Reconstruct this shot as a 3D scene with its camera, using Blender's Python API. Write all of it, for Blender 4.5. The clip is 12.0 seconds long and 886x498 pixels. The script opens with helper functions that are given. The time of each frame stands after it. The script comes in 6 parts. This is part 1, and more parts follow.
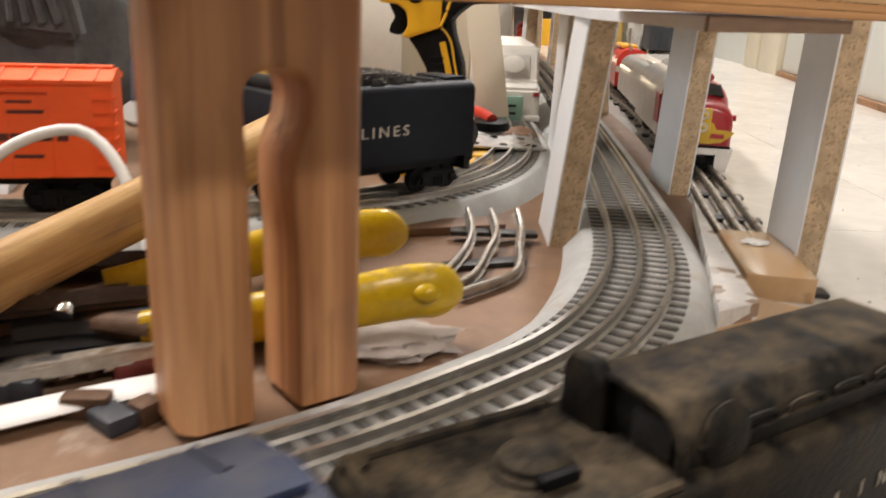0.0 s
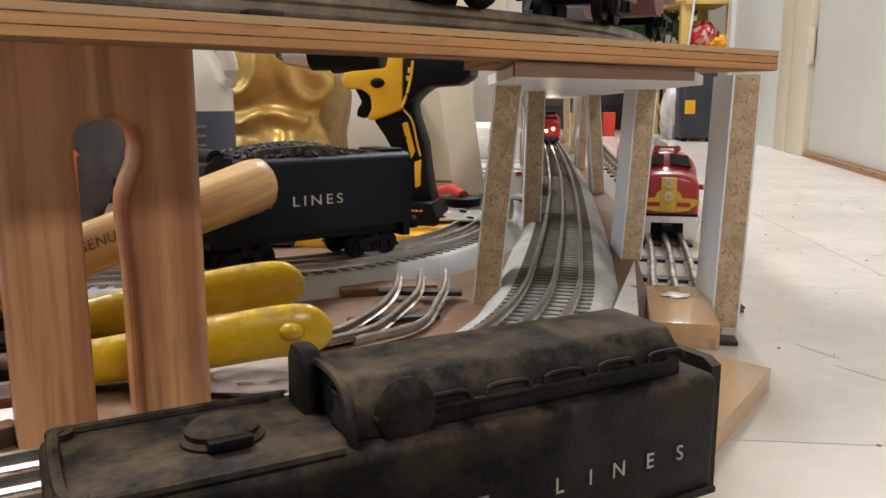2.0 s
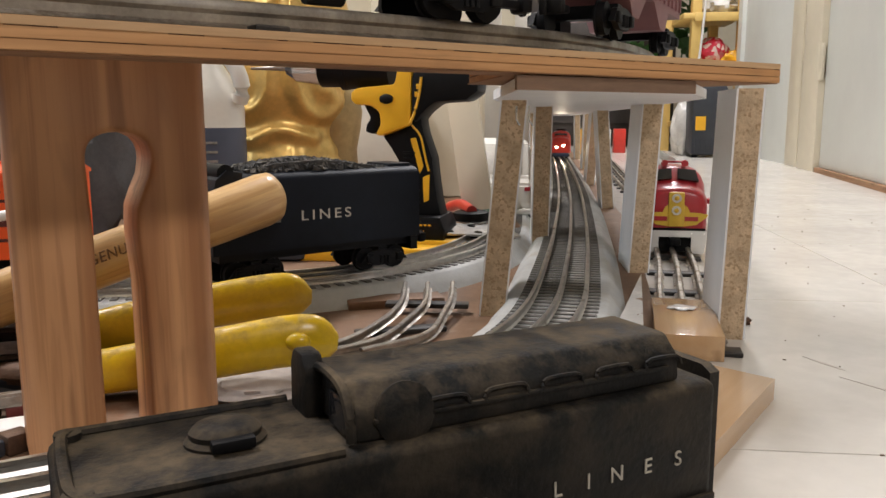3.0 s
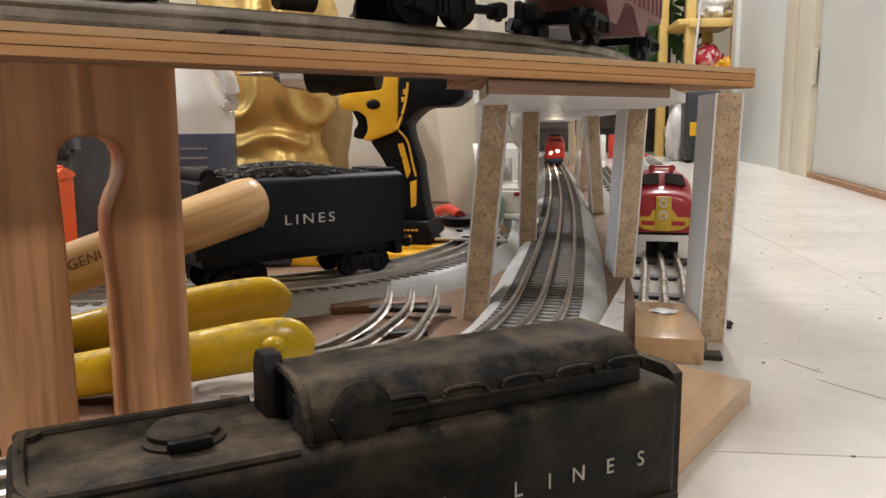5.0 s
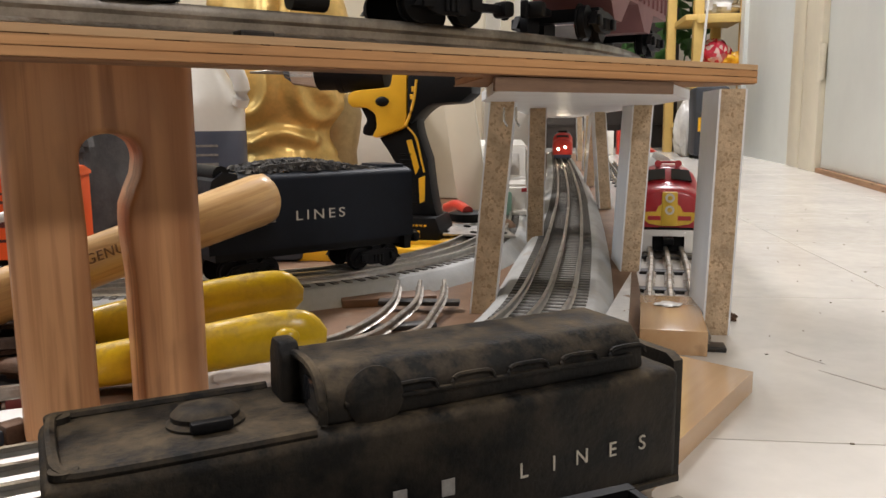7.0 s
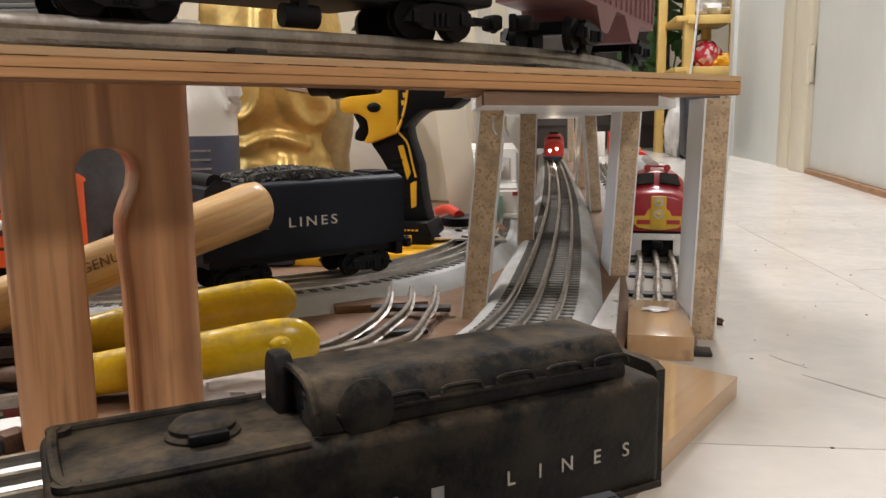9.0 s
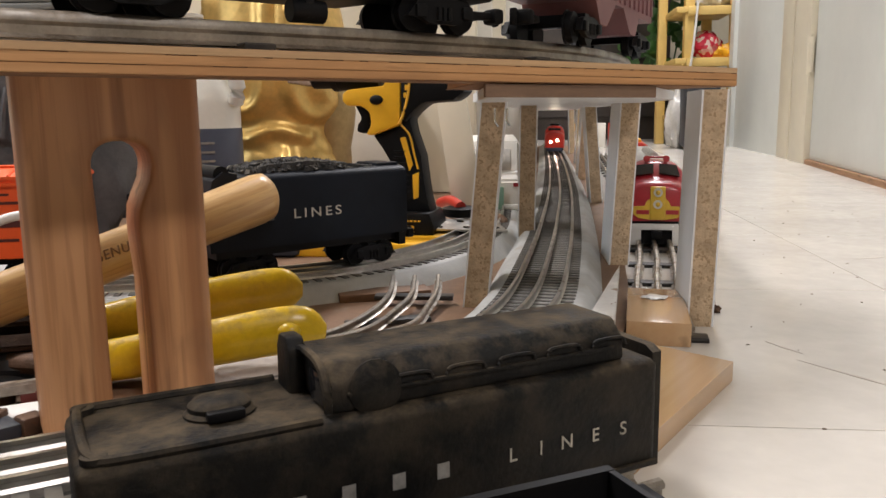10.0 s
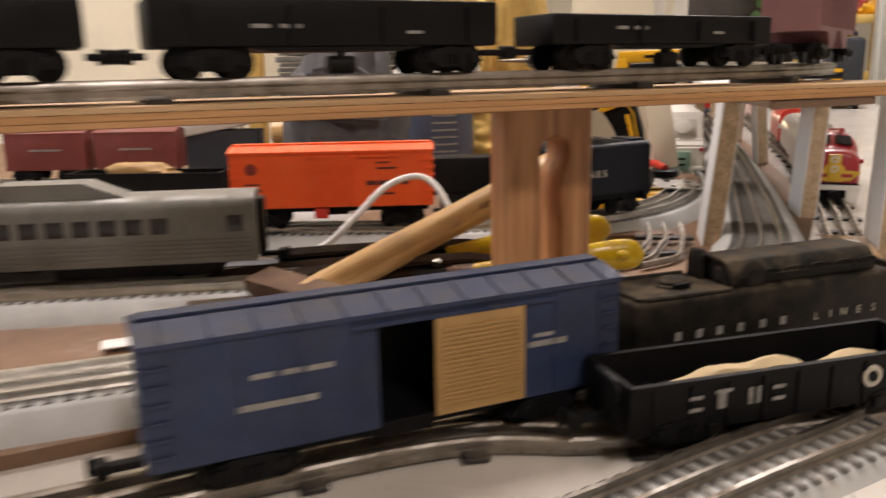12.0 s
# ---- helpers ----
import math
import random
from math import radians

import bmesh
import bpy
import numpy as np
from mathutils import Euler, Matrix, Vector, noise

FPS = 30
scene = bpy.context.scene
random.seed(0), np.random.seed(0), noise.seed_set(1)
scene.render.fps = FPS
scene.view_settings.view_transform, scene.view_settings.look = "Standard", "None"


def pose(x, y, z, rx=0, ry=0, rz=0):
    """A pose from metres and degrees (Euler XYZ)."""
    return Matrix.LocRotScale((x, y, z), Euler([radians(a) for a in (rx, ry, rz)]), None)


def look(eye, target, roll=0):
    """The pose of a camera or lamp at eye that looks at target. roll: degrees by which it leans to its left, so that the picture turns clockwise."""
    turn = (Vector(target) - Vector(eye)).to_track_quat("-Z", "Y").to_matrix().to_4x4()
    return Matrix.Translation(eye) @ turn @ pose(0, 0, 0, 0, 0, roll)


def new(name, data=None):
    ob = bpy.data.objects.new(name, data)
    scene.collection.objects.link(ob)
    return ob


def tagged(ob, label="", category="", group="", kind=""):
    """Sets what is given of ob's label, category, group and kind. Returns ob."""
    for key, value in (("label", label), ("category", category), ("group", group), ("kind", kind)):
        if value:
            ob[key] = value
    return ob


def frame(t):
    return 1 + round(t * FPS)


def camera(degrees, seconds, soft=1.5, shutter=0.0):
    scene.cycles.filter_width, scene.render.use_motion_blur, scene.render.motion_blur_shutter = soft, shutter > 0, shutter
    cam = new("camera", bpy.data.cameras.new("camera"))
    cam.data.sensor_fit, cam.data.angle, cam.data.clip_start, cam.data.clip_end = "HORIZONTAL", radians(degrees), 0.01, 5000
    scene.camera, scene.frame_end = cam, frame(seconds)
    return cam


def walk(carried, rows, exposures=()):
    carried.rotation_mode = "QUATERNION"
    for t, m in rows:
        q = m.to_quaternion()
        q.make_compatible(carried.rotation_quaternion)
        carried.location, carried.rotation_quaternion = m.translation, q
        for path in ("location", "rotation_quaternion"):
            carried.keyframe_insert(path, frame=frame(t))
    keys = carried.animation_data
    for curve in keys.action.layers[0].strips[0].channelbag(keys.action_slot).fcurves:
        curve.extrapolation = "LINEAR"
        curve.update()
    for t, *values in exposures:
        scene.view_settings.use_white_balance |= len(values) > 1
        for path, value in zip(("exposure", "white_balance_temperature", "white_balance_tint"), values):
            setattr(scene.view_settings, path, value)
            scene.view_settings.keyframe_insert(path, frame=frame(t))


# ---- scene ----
cam = camera(57.7, 12.0, shutter=0.5)
PATH = [
    (0, (0.045, 0.206, 0.154), (0.022, 2.115, -0.441), 2.5),
    (0.5, (0.092, 0.223, 0.166), (0.029, 2.149, -0.37), 1.4),
    (1, (0.114, 0.214, 0.162), (0.010, 2.158, -0.298), 0.5),
    (1.5, (0.130, 0.192, 0.14), (-0.023, 2.147, -0.252), 0.2),
    (2, (0.139, 0.183, 0.136), (-0.047, 2.141, -0.225), 0.1),
    (2.5, (0.142, 0.181, 0.135), (-0.066, 2.142, -0.195), 0.0),
    (3, (0.143, 0.178, 0.134), (-0.073, 2.141, -0.185), -0.1),
    (5, (0.154, 0.177, 0.133), (-0.058, 2.143, -0.171), -0.2),
    (5.5, (0.153, 0.167, 0.125), (-0.065, 2.130, -0.185), -0.2),
    (6, (0.155, 0.167, 0.127), (-0.071, 2.129, -0.185), -0.3),
    (6.5, (0.152, 0.168, 0.13), (-0.073, 2.130, -0.182), -0.3),
    (7, (0.155, 0.167, 0.133), (-0.077, 2.129, -0.179), -0.4),
    (9, (0.157, 0.160, 0.139), (-0.057, 2.124, -0.174), -0.5),
    (9.5, (0.158, 0.156, 0.138), (-0.061, 2.118, -0.182), -0.6),
    (10, (0.157, 0.149, 0.139), (-0.059, 2.109, -0.193), -0.7),
    (10.5, (0.152, 0.127, 0.142), (-0.073, 2.082, -0.21), -1.0),
    (11, (0.142, 0.078, 0.15), (-0.105, 2.025, -0.234), -1.2),
    (11.5, (0.098, 0.000, 0.17), (-0.225, 1.928, -0.252), -1.2),
    (12, (0.044, -0.110, 0.182), (-0.422, 1.784, -0.264), -1.1),
]
walk(cam, [(t, look(eye, target, roll)) for t, eye, target, roll in PATH],
     exposures=[(0.0, 0.06, 6800, 16), (0.6, -0.06, 6600, 15), (1.2, -0.14, 6450, 15), (3.0, -0.13, 6380, 15), (10.5, -0.18, 6420, 16), (12.0, -0.2, 7100, 22)])

# ---- world, lamps, exposure ----
world = bpy.data.worlds.new("world")
scene.world = world
world.use_nodes = True
world.node_tree.nodes["Background"].inputs["Color"].default_value = (1.0, 0.9, 0.78, 1)
world.node_tree.nodes["Background"].inputs["Strength"].default_value = 0.12


def ceiling_lamp(x, y, z, sx, sy, watts, colour):
    lamp = bpy.data.lights.new("ceiling_lamp", "AREA")
    lamp.shape, lamp.size, lamp.size_y, lamp.energy, lamp.color = "RECTANGLE", sx, sy, watts, colour
    ob = new("ceiling_lamp", lamp)
    ob.matrix_world = pose(x, y, z)
    return ob


FLOOR = -0.008
WARM = (1.0, 0.98, 0.955)
ceiling_lamp(1.35, -1.35, 2.28, 0.6, 0.25, 48, WARM)
ceiling_lamp(0.55, 2.9, 2.28, 0.3, 1.1, 61, (1.0, 1.0, 1.0))
ceiling_lamp(-1.1, 0.9, 2.28, 0.3, 1.1, 62, WARM)
side = ceiling_lamp(-2.9, 0.1, 1.35, 1.0, 1.2, 24, (0.80, 0.92, 1.0))
side.name = "window_light"
side.matrix_world = look((-2.9, 0.1, 1.35), (0.3, 0.7, 0.1))


# ---- materials ----
def shade(name, colour, rough=0.5, metal=0.0, vary=0.15, scale=40.0, bump=0.0, bump_scale=200.0, stretch=(1, 1, 1), dust=None, dust_amount=0.0, dust_scale=25.0, coat=0.0, object_random=0.0, fleck=None, fleck_scale=150.0, fleck_amount=0.4, spec=0.5):
    """A surface with broad stains, fine grain, flecks, dust and relief, in the thing's own metres."""
    m = bpy.data.materials.new(name)
    m.use_nodes = True
    t = m.node_tree
    b = t.nodes["Principled BSDF"]
    b.inputs["Roughness"].default_value, b.inputs["Metallic"].default_value = rough, metal
    b.inputs["Coat Weight"].default_value = coat
    b.inputs["Specular IOR Level"].default_value = spec
    co = t.nodes.new("ShaderNodeTexCoord")
    mp = t.nodes.new("ShaderNodeMapping")
    mp.inputs["Scale"].default_value = stretch
    t.links.new(co.outputs["Object"], mp.inputs["Vector"])

    def noise_tex(sc, detail=5.0, rough_=0.6):
        n = t.nodes.new("ShaderNodeTexNoise")
        n.inputs["Scale"].default_value, n.inputs["Detail"].default_value, n.inputs["Roughness"].default_value = sc, detail, rough_
        t.links.new(mp.outputs["Vector"], n.inputs["Vector"])
        return n

    def ramp(fac, stops):
        r = t.nodes.new("ShaderNodeValToRGB")
        while len(r.color_ramp.elements) < len(stops):
            r.color_ramp.elements.new(0.5)
        for e, (p, c) in zip(r.color_ramp.elements, stops):
            e.position, e.color = p, (*c, 1)
        t.links.new(fac, r.inputs["Fac"])
        return r.outputs["Color"]

    def mix(fac, a, c, kind="MIX"):
        n = t.nodes.new("ShaderNodeMix")
        n.data_type, n.blend_type = "RGBA", kind
        for sock, v in ((n.inputs["Factor"], fac), (n.inputs["A"], a), (n.inputs["B"], c)):
            if hasattr(v, "links"):
                t.links.new(v, sock)
            elif isinstance(v, tuple):
                sock.default_value = (*v, 1)
            else:
                sock.default_value = v
        return n.outputs["Result"]

    dark = tuple(c * (1 - vary) for c in colour)
    light = tuple(min(1, c * (1 + vary)) for c in colour)
    broad = noise_tex(scale)
    col = ramp(broad.outputs["Fac"], [(0.3, dark), (0.7, light)])
    fine = noise_tex(scale * 9, 3)
    col = mix(0.5, col, ramp(fine.outputs["Fac"], [(0.3, (1 - vary,) * 3), (0.65, (1.0,) * 3)]), "MULTIPLY")
    if fleck:
        v = t.nodes.new("ShaderNodeTexVoronoi")
        v.inputs["Scale"].default_value = fleck_scale
        t.links.new(mp.outputs["Vector"], v.inputs["Vector"])
        sep = t.nodes.new("ShaderNodeSeparateColor")
        t.links.new(v.outputs["Color"], sep.inputs["Color"])
        mask = ramp(sep.outputs["Red"], [(1 - fleck_amount - 0.05, (0, 0, 0)), (1 - fleck_amount + 0.05, (1, 1, 1))])
        col = mix(mask, col, fleck)
    if dust:
        n = noise_tex(dust_scale, 8, 0.7)
        mask = ramp(n.outputs["Fac"], [(0.62 - dust_amount * 0.4, (0, 0, 0)), (0.75 - dust_amount * 0.2, (1, 1, 1))])
        geo = t.nodes.new("ShaderNodeNewGeometry")
        up = t.nodes.new("ShaderNodeSeparateXYZ")
        t.links.new(geo.outputs["Normal"], up.inputs["Vector"])
        mu = t.nodes.new("ShaderNodeMapRange")
        mu.inputs["From Min"].default_value, mu.inputs["From Max"].default_value = 0.0, 0.9
        mu.inputs["To Min"].default_value, mu.inputs["To Max"].default_value = 0.18, 1.0
        t.links.new(up.outputs["Z"], mu.inputs["Value"])
        both = t.nodes.new("ShaderNodeMath")
        both.operation = "MULTIPLY"
        sp = t.nodes.new("ShaderNodeSeparateColor")
        t.links.new(mask, sp.inputs["Color"])
        t.links.new(sp.outputs["Red"], both.inputs[0])
        t.links.new(mu.outputs["Result"], both.inputs[1])
        col = mix(both.outputs[0], col, dust)
        rr = t.nodes.new("ShaderNodeMapRange")
        rr.inputs["To Min"].default_value, rr.inputs["To Max"].default_value = rough, 0.95
        t.links.new(both.outputs[0], rr.inputs["Value"])
        t.links.new(rr.outputs["Result"], b.inputs["Roughness"])
    else:
        rr = t.nodes.new("ShaderNodeMapRange")
        rr.inputs["To Min"].default_value, rr.inputs["To Max"].default_value = max(0.03, rough - 0.04), min(1, rough + 0.05)
        t.links.new(fine.outputs["Fac"], rr.inputs["Value"])
        t.links.new(rr.outputs["Result"], b.inputs["Roughness"])
    if object_random:
        oi = t.nodes.new("ShaderNodeObjectInfo")
        mr = t.nodes.new("ShaderNodeMapRange")
        mr.inputs["To Min"].default_value, mr.inputs["To Max"].default_value = 1 - object_random, 1 + object_random
        t.links.new(oi.outputs["Random"], mr.inputs["Value"])
        cc = t.nodes.new("ShaderNodeCombineColor")
        for k in ("Red", "Green", "Blue"):
            t.links.new(mr.outputs["Result"], cc.inputs[k])
        col = mix(1.0, col, cc.outputs["Color"], "MULTIPLY")
    t.links.new(col, b.inputs["Base Color"])
    if bump:
        bn = noise_tex(bump_scale, 6)
        bp = t.nodes.new("ShaderNodeBump")
        bp.inputs["Strength"].default_value, bp.inputs["Distance"].default_value = bump, 0.001
        t.links.new(bn.outputs["Fac"], bp.inputs["Height"])
        t.links.new(bp.outputs["Normal"], b.inputs["Normal"])
    return m


def grain(name, light, dark, rough, rings=20.0, along="Z", gloss=0.0, dirt=0.0):
    """Sawn or turned wood: uneven streaks and wide growth bands running along one axis."""
    m = shade(name, light, rough, vary=0.08, scale=14, bump=0.15, bump_scale=300, stretch=tuple(0.12 if a == along else 1.0 for a in "XYZ"), coat=gloss)
    t = m.node_tree
    b = t.nodes["Principled BSDF"]
    out = b.inputs["Base Color"].links[0].from_socket
    co = t.nodes.new("ShaderNodeTexCoord")

    def layer(base, scale, thin, lo, hi, colour, amount, detail=6.0):
        mp = t.nodes.new("ShaderNodeMapping")
        mp.inputs["Scale"].default_value = tuple(thin if a == along else 1.0 for a in "XYZ")
        t.links.new(co.outputs["Object"], mp.inputs["Vector"])
        n = t.nodes.new("ShaderNodeTexNoise")
        n.inputs["Scale"].default_value, n.inputs["Detail"].default_value, n.inputs["Distortion"].default_value = scale, detail, 0.6
        t.links.new(mp.outputs["Vector"], n.inputs["Vector"])
        r = t.nodes.new("ShaderNodeValToRGB")
        r.color_ramp.elements[0].position, r.color_ramp.elements[0].color = lo, (0, 0, 0, 1)
        r.color_ramp.elements[1].position, r.color_ramp.elements[1].color = hi, (amount, amount, amount, 1)
        t.links.new(n.outputs["Fac"], r.inputs["Fac"])
        k = t.nodes.new("ShaderNodeMix")
        k.data_type = "RGBA"
        k.inputs["B"].default_value = (*colour, 1)
        t.links.new(r.outputs["Color"], k.inputs["Factor"])
        t.links.new(base, k.inputs["A"])
        return k.outputs["Result"]

    out = layer(out, rings * 3, 0.05, 0.40, 0.62, dark, 0.75, 2.0)
    out = layer(out, rings * 22, 0.03, 0.48, 0.70, dark, 0.45)
    out = layer(out, rings * 9, 0.04, 0.60, 0.72, tuple(x * 0.6 for x in dark), 0.5, 3.0)
    if dirt:
        out = layer(out, 45, 0.35, 0.56, 0.74, (0.10, 0.055, 0.03), dirt, 7.0)
    t.links.new(out, b.inputs["Base Color"])
    return m


def glow(name, colour, strength):
    m = bpy.data.materials.new(name)
    m.use_nodes = True
    b = m.node_tree.nodes["Principled BSDF"]
    b.inputs["Base Color"].default_value = (*colour, 1)
    b.inputs["Emission Color"].default_value = (*colour, 1)
    b.inputs["Emission Strength"].default_value = strength
    return m


PINE = grain("pine", (0.66, 0.34, 0.155), (0.34, 0.135, 0.05), 0.42, 17, "Z", dirt=0.3)
PLY_FACE = grain("plywood_face", (0.60, 0.40, 0.22), (0.45, 0.27, 0.13), 0.55, 30, "X")
PLY = grain("plywood_ply", (0.56, 0.30, 0.125), (0.43, 0.21, 0.08), 0.6, 40, "X", dirt=0.35)
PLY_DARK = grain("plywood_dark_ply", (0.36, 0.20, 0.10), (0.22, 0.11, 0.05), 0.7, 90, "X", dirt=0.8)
# plywood brown darkened to hold the shade beneath the deck
PLY_SHADED = grain("shaded_underside", (0.36, 0.19, 0.09), (0.24, 0.12, 0.055), 0.75, 30, "X", dirt=0.5)
HICKORY = grain("hickory", (0.62, 0.40, 0.17), (0.45, 0.25, 0.09), 0.35, 60, "X", gloss=0.2, dirt=0.35)
PLANK = grain("varnished_plank", (0.60, 0.39, 0.21), (0.52, 0.31, 0.15), 0.22, 10, "Y", gloss=0.4)
HARDBOARD = shade("hardboard", (0.21, 0.12, 0.068), 0.6, vary=0.25, scale=14, bump=0.2, bump_scale=500, dust=(0.36, 0.29, 0.23), dust_amount=0.14, dust_scale=18)
CHIPBOARD = shade("chipboard", (0.56, 0.42, 0.27), 0.85, vary=0.25, scale=90, bump=1.0, bump_scale=420, fleck=(0.38, 0.265, 0.155), fleck_scale=700, fleck_amount=0.16)
BROWN_EDGE = shade("brown_edge_strip", (0.20, 0.12, 0.075), 0.55, vary=0.2, scale=40, stretch=(1, 1, 6))
DARK_PLY = shade("dark_glue_line", (0.13, 0.065, 0.03), 0.8, vary=0.3, scale=60, fleck=(0.50, 0.29, 0.13), fleck_scale=130, fleck_amount=0.55)
FAINT_PLY = shade("faint_glue_line", (0.40, 0.21, 0.085), 0.75, vary=0.25, scale=60, fleck=(0.16, 0.08, 0.035), fleck_scale=45, fleck_amount=0.22)
LAMINATE = shade("white_laminate", (0.80, 0.82, 0.84), 0.42, vary=0.05, scale=20)
VINYL = shade("vinyl_floor", (0.64, 0.605, 0.55), 0.20, vary=0.10, scale=7, bump=0.05, bump_scale=40, object_random=0.025)
JOINT = shade("floor_joint", (0.20, 0.16, 0.12), 0.8)
ROADBED = shade("grey_roadbed", (0.46, 0.47, 0.46), 0.55, vary=0.12, scale=30, bump=0.3, bump_scale=900, dust=(0.44, 0.40, 0.34), dust_amount=0.2)
TIE = shade("dark_tie", (0.115, 0.11, 0.10), 0.6, vary=0.3, scale=90, dust=(0.30, 0.28, 0.25), dust_amount=0.35)
STEEL = shade("rail_steel", (0.55, 0.53, 0.49), 0.33, 1.0, vary=0.2, scale=50, dust=(0.22, 0.17, 0.12), dust_amount=0.2, dust_scale=60)
OLD_STEEL = shade("dull_rail", (0.38, 0.35, 0.31), 0.38, 1.0, vary=0.3, scale=60, dust=(0.20, 0.15, 0.10), dust_amount=0.4, dust_scale=50)
BLACK_TIE = shade("black_metal_tie", (0.025, 0.022, 0.02), 0.5, vary=0.3, dust=(0.16, 0.13, 0.10), dust_amount=0.3)
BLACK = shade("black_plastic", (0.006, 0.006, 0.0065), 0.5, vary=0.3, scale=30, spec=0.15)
DUSTY = shade("dusty_black", (0.007, 0.0068, 0.0065), 0.55, vary=0.35, scale=40, bump=0.5, bump_scale=420, dust=(0.115, 0.088, 0.056), dust_amount=0.50, dust_scale=46, spec=0.2)
NAVY = shade("dark_blue_black", (0.0045, 0.0065, 0.011), 0.48, vary=0.3, scale=25, dust=(0.016, 0.017, 0.018), dust_amount=0.18, dust_scale=40, spec=0.18)
COAL = shade("coal", (0.035, 0.033, 0.03), 0.75, vary=0.5, scale=200, bump=1.0, bump_scale=500, dust=(0.16, 0.14, 0.11), dust_amount=0.4, dust_scale=60)
BLUE = shade("blue_car_paint", (0.020, 0.034, 0.085), 0.5, vary=0.25, scale=25, bump=0.2, bump_scale=500, dust=(0.085, 0.088, 0.10), dust_amount=0.55, dust_scale=42, spec=0.35)
ORANGE = shade("orange_plastic", (0.92, 0.115, 0.018), 0.42, vary=0.08, scale=20, dust=(0.55, 0.20, 0.10), dust_amount=0.3, dust_scale=40)
TAN = shade("tan_door", (0.42, 0.25, 0.09), 0.55, vary=0.15, scale=30)
CREAM_LETTER = shade("cream_lettering", (0.50, 0.46, 0.38), 0.6, vary=0.3, scale=220)
DULL_LETTER = shade("worn_lettering", (0.28, 0.27, 0.25), 0.7, vary=0.3, scale=160)
RED = shade("red_paint", (0.36, 0.022, 0.03), 0.3, vary=0.12, scale=25, coat=0.2)
BRIGHT_RED = shade("bright_red_paint", (0.62, 0.045, 0.03), 0.35, vary=0.1, scale=25)
SILVER = shade("silver_paint", (0.62, 0.61, 0.58), 0.3, 0.7, vary=0.1, scale=30)
SILVER_GREY = shade("weathered_silver", (0.20, 0.20, 0.185), 0.45, 0.3, vary=0.2, scale=30, dust=(0.24, 0.225, 0.19), dust_amount=0.45)
YELLOW = shade("yellow_plastic", (0.80, 0.42, 0.015), 0.38, vary=0.06, scale=25)
GRIP_YELLOW = shade("yellow_grip", (0.56, 0.36, 0.004), 0.3, vary=0.18, scale=45, dust=(0.22, 0.14, 0.02), dust_amount=0.28, dust_scale=70)
GOLD = shade("gold_paint", (0.78, 0.52, 0.17), 0.34, 0.65, vary=0.22, scale=16, bump=0.7, bump_scale=70, dust=(0.42, 0.27, 0.10), dust_amount=0.3, dust_scale=24)
WHITE = shade("white_plastic", (0.78, 0.76, 0.70), 0.35, vary=0.05, scale=20)
OFFWHITE = shade("cream_paint", (0.72, 0.66, 0.52), 0.5, vary=0.06, scale=5, bump=0.1, bump_scale=90)
# tan made dark so that unseen walls bounce less light
LOW_BOUNCE_WALL = shade("low_bounce_wall", (0.40, 0.35, 0.28), 0.6, vary=0.08, scale=4, bump=0.1, bump_scale=80)
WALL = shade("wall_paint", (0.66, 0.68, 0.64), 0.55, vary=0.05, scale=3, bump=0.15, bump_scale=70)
MINT = shade("mint_green_plastic", (0.24, 0.42, 0.33), 0.45, vary=0.1, scale=30)
LABEL = shade("label_blue_grey", (0.075, 0.09, 0.135), 0.5, vary=0.1, scale=30)
MAROON = shade("maroon_plastic", (0.20, 0.042, 0.036), 0.5, vary=0.15, scale=30, dust=(0.22, 0.15, 0.13), dust_amount=0.3)
PINKISH = shade("faded_maroon", (0.22, 0.10, 0.10), 0.55, vary=0.12, scale=30)
CABLE = shade("white_cable", (0.72, 0.71, 0.68), 0.45, vary=0.06, scale=60)
GLASS_DARK = shade("dark_window", (0.02, 0.02, 0.022), 0.12, vary=0.1)
CHROME = shade("chrome", (0.75, 0.75, 0.74), 0.12, 1.0, vary=0.08, scale=30)
SLATE = shade("slate_cloth", (0.10, 0.10, 0.105), 0.85, vary=0.3, scale=25, bump=0.6, bump_scale=300)
SHELF_YELLOW = shade("yellow_shelf_paint", (0.72, 0.50, 0.16), 0.5, vary=0.08, scale=12)
LEAF = shade("plant_leaf", (0.07, 0.19, 0.05), 0.4, vary=0.35, scale=40)
CASE = shade("case_plastic", (0.03, 0.035, 0.045), 0.5, vary=0.2, scale=20)
RED_BAG = shade("red_foil_bag", (0.60, 0.03, 0.06), 0.25, vary=0.3, scale=40, fleck=(0.7, 0.5, 0.45), fleck_scale=60, fleck_amount=0.2, bump=1, bump_scale=60)
GRIT = shade("dirt_grit", (0.16, 0.12, 0.08), 0.8, vary=0.3, scale=300)
CLEAR_BAG = shade("cloudy_bag", (0.66, 0.64, 0.60), 0.25, vary=0.15, scale=30, bump=1, bump_scale=50)
RUST = shade("brown_iron", (0.11, 0.06, 0.035), 0.55, 0.5, vary=0.35, scale=60, bump=0.5, bump_scale=400)
LAMP_GLOW = glow("headlamp_glow", (1.0, 0.86, 0.6), 30)


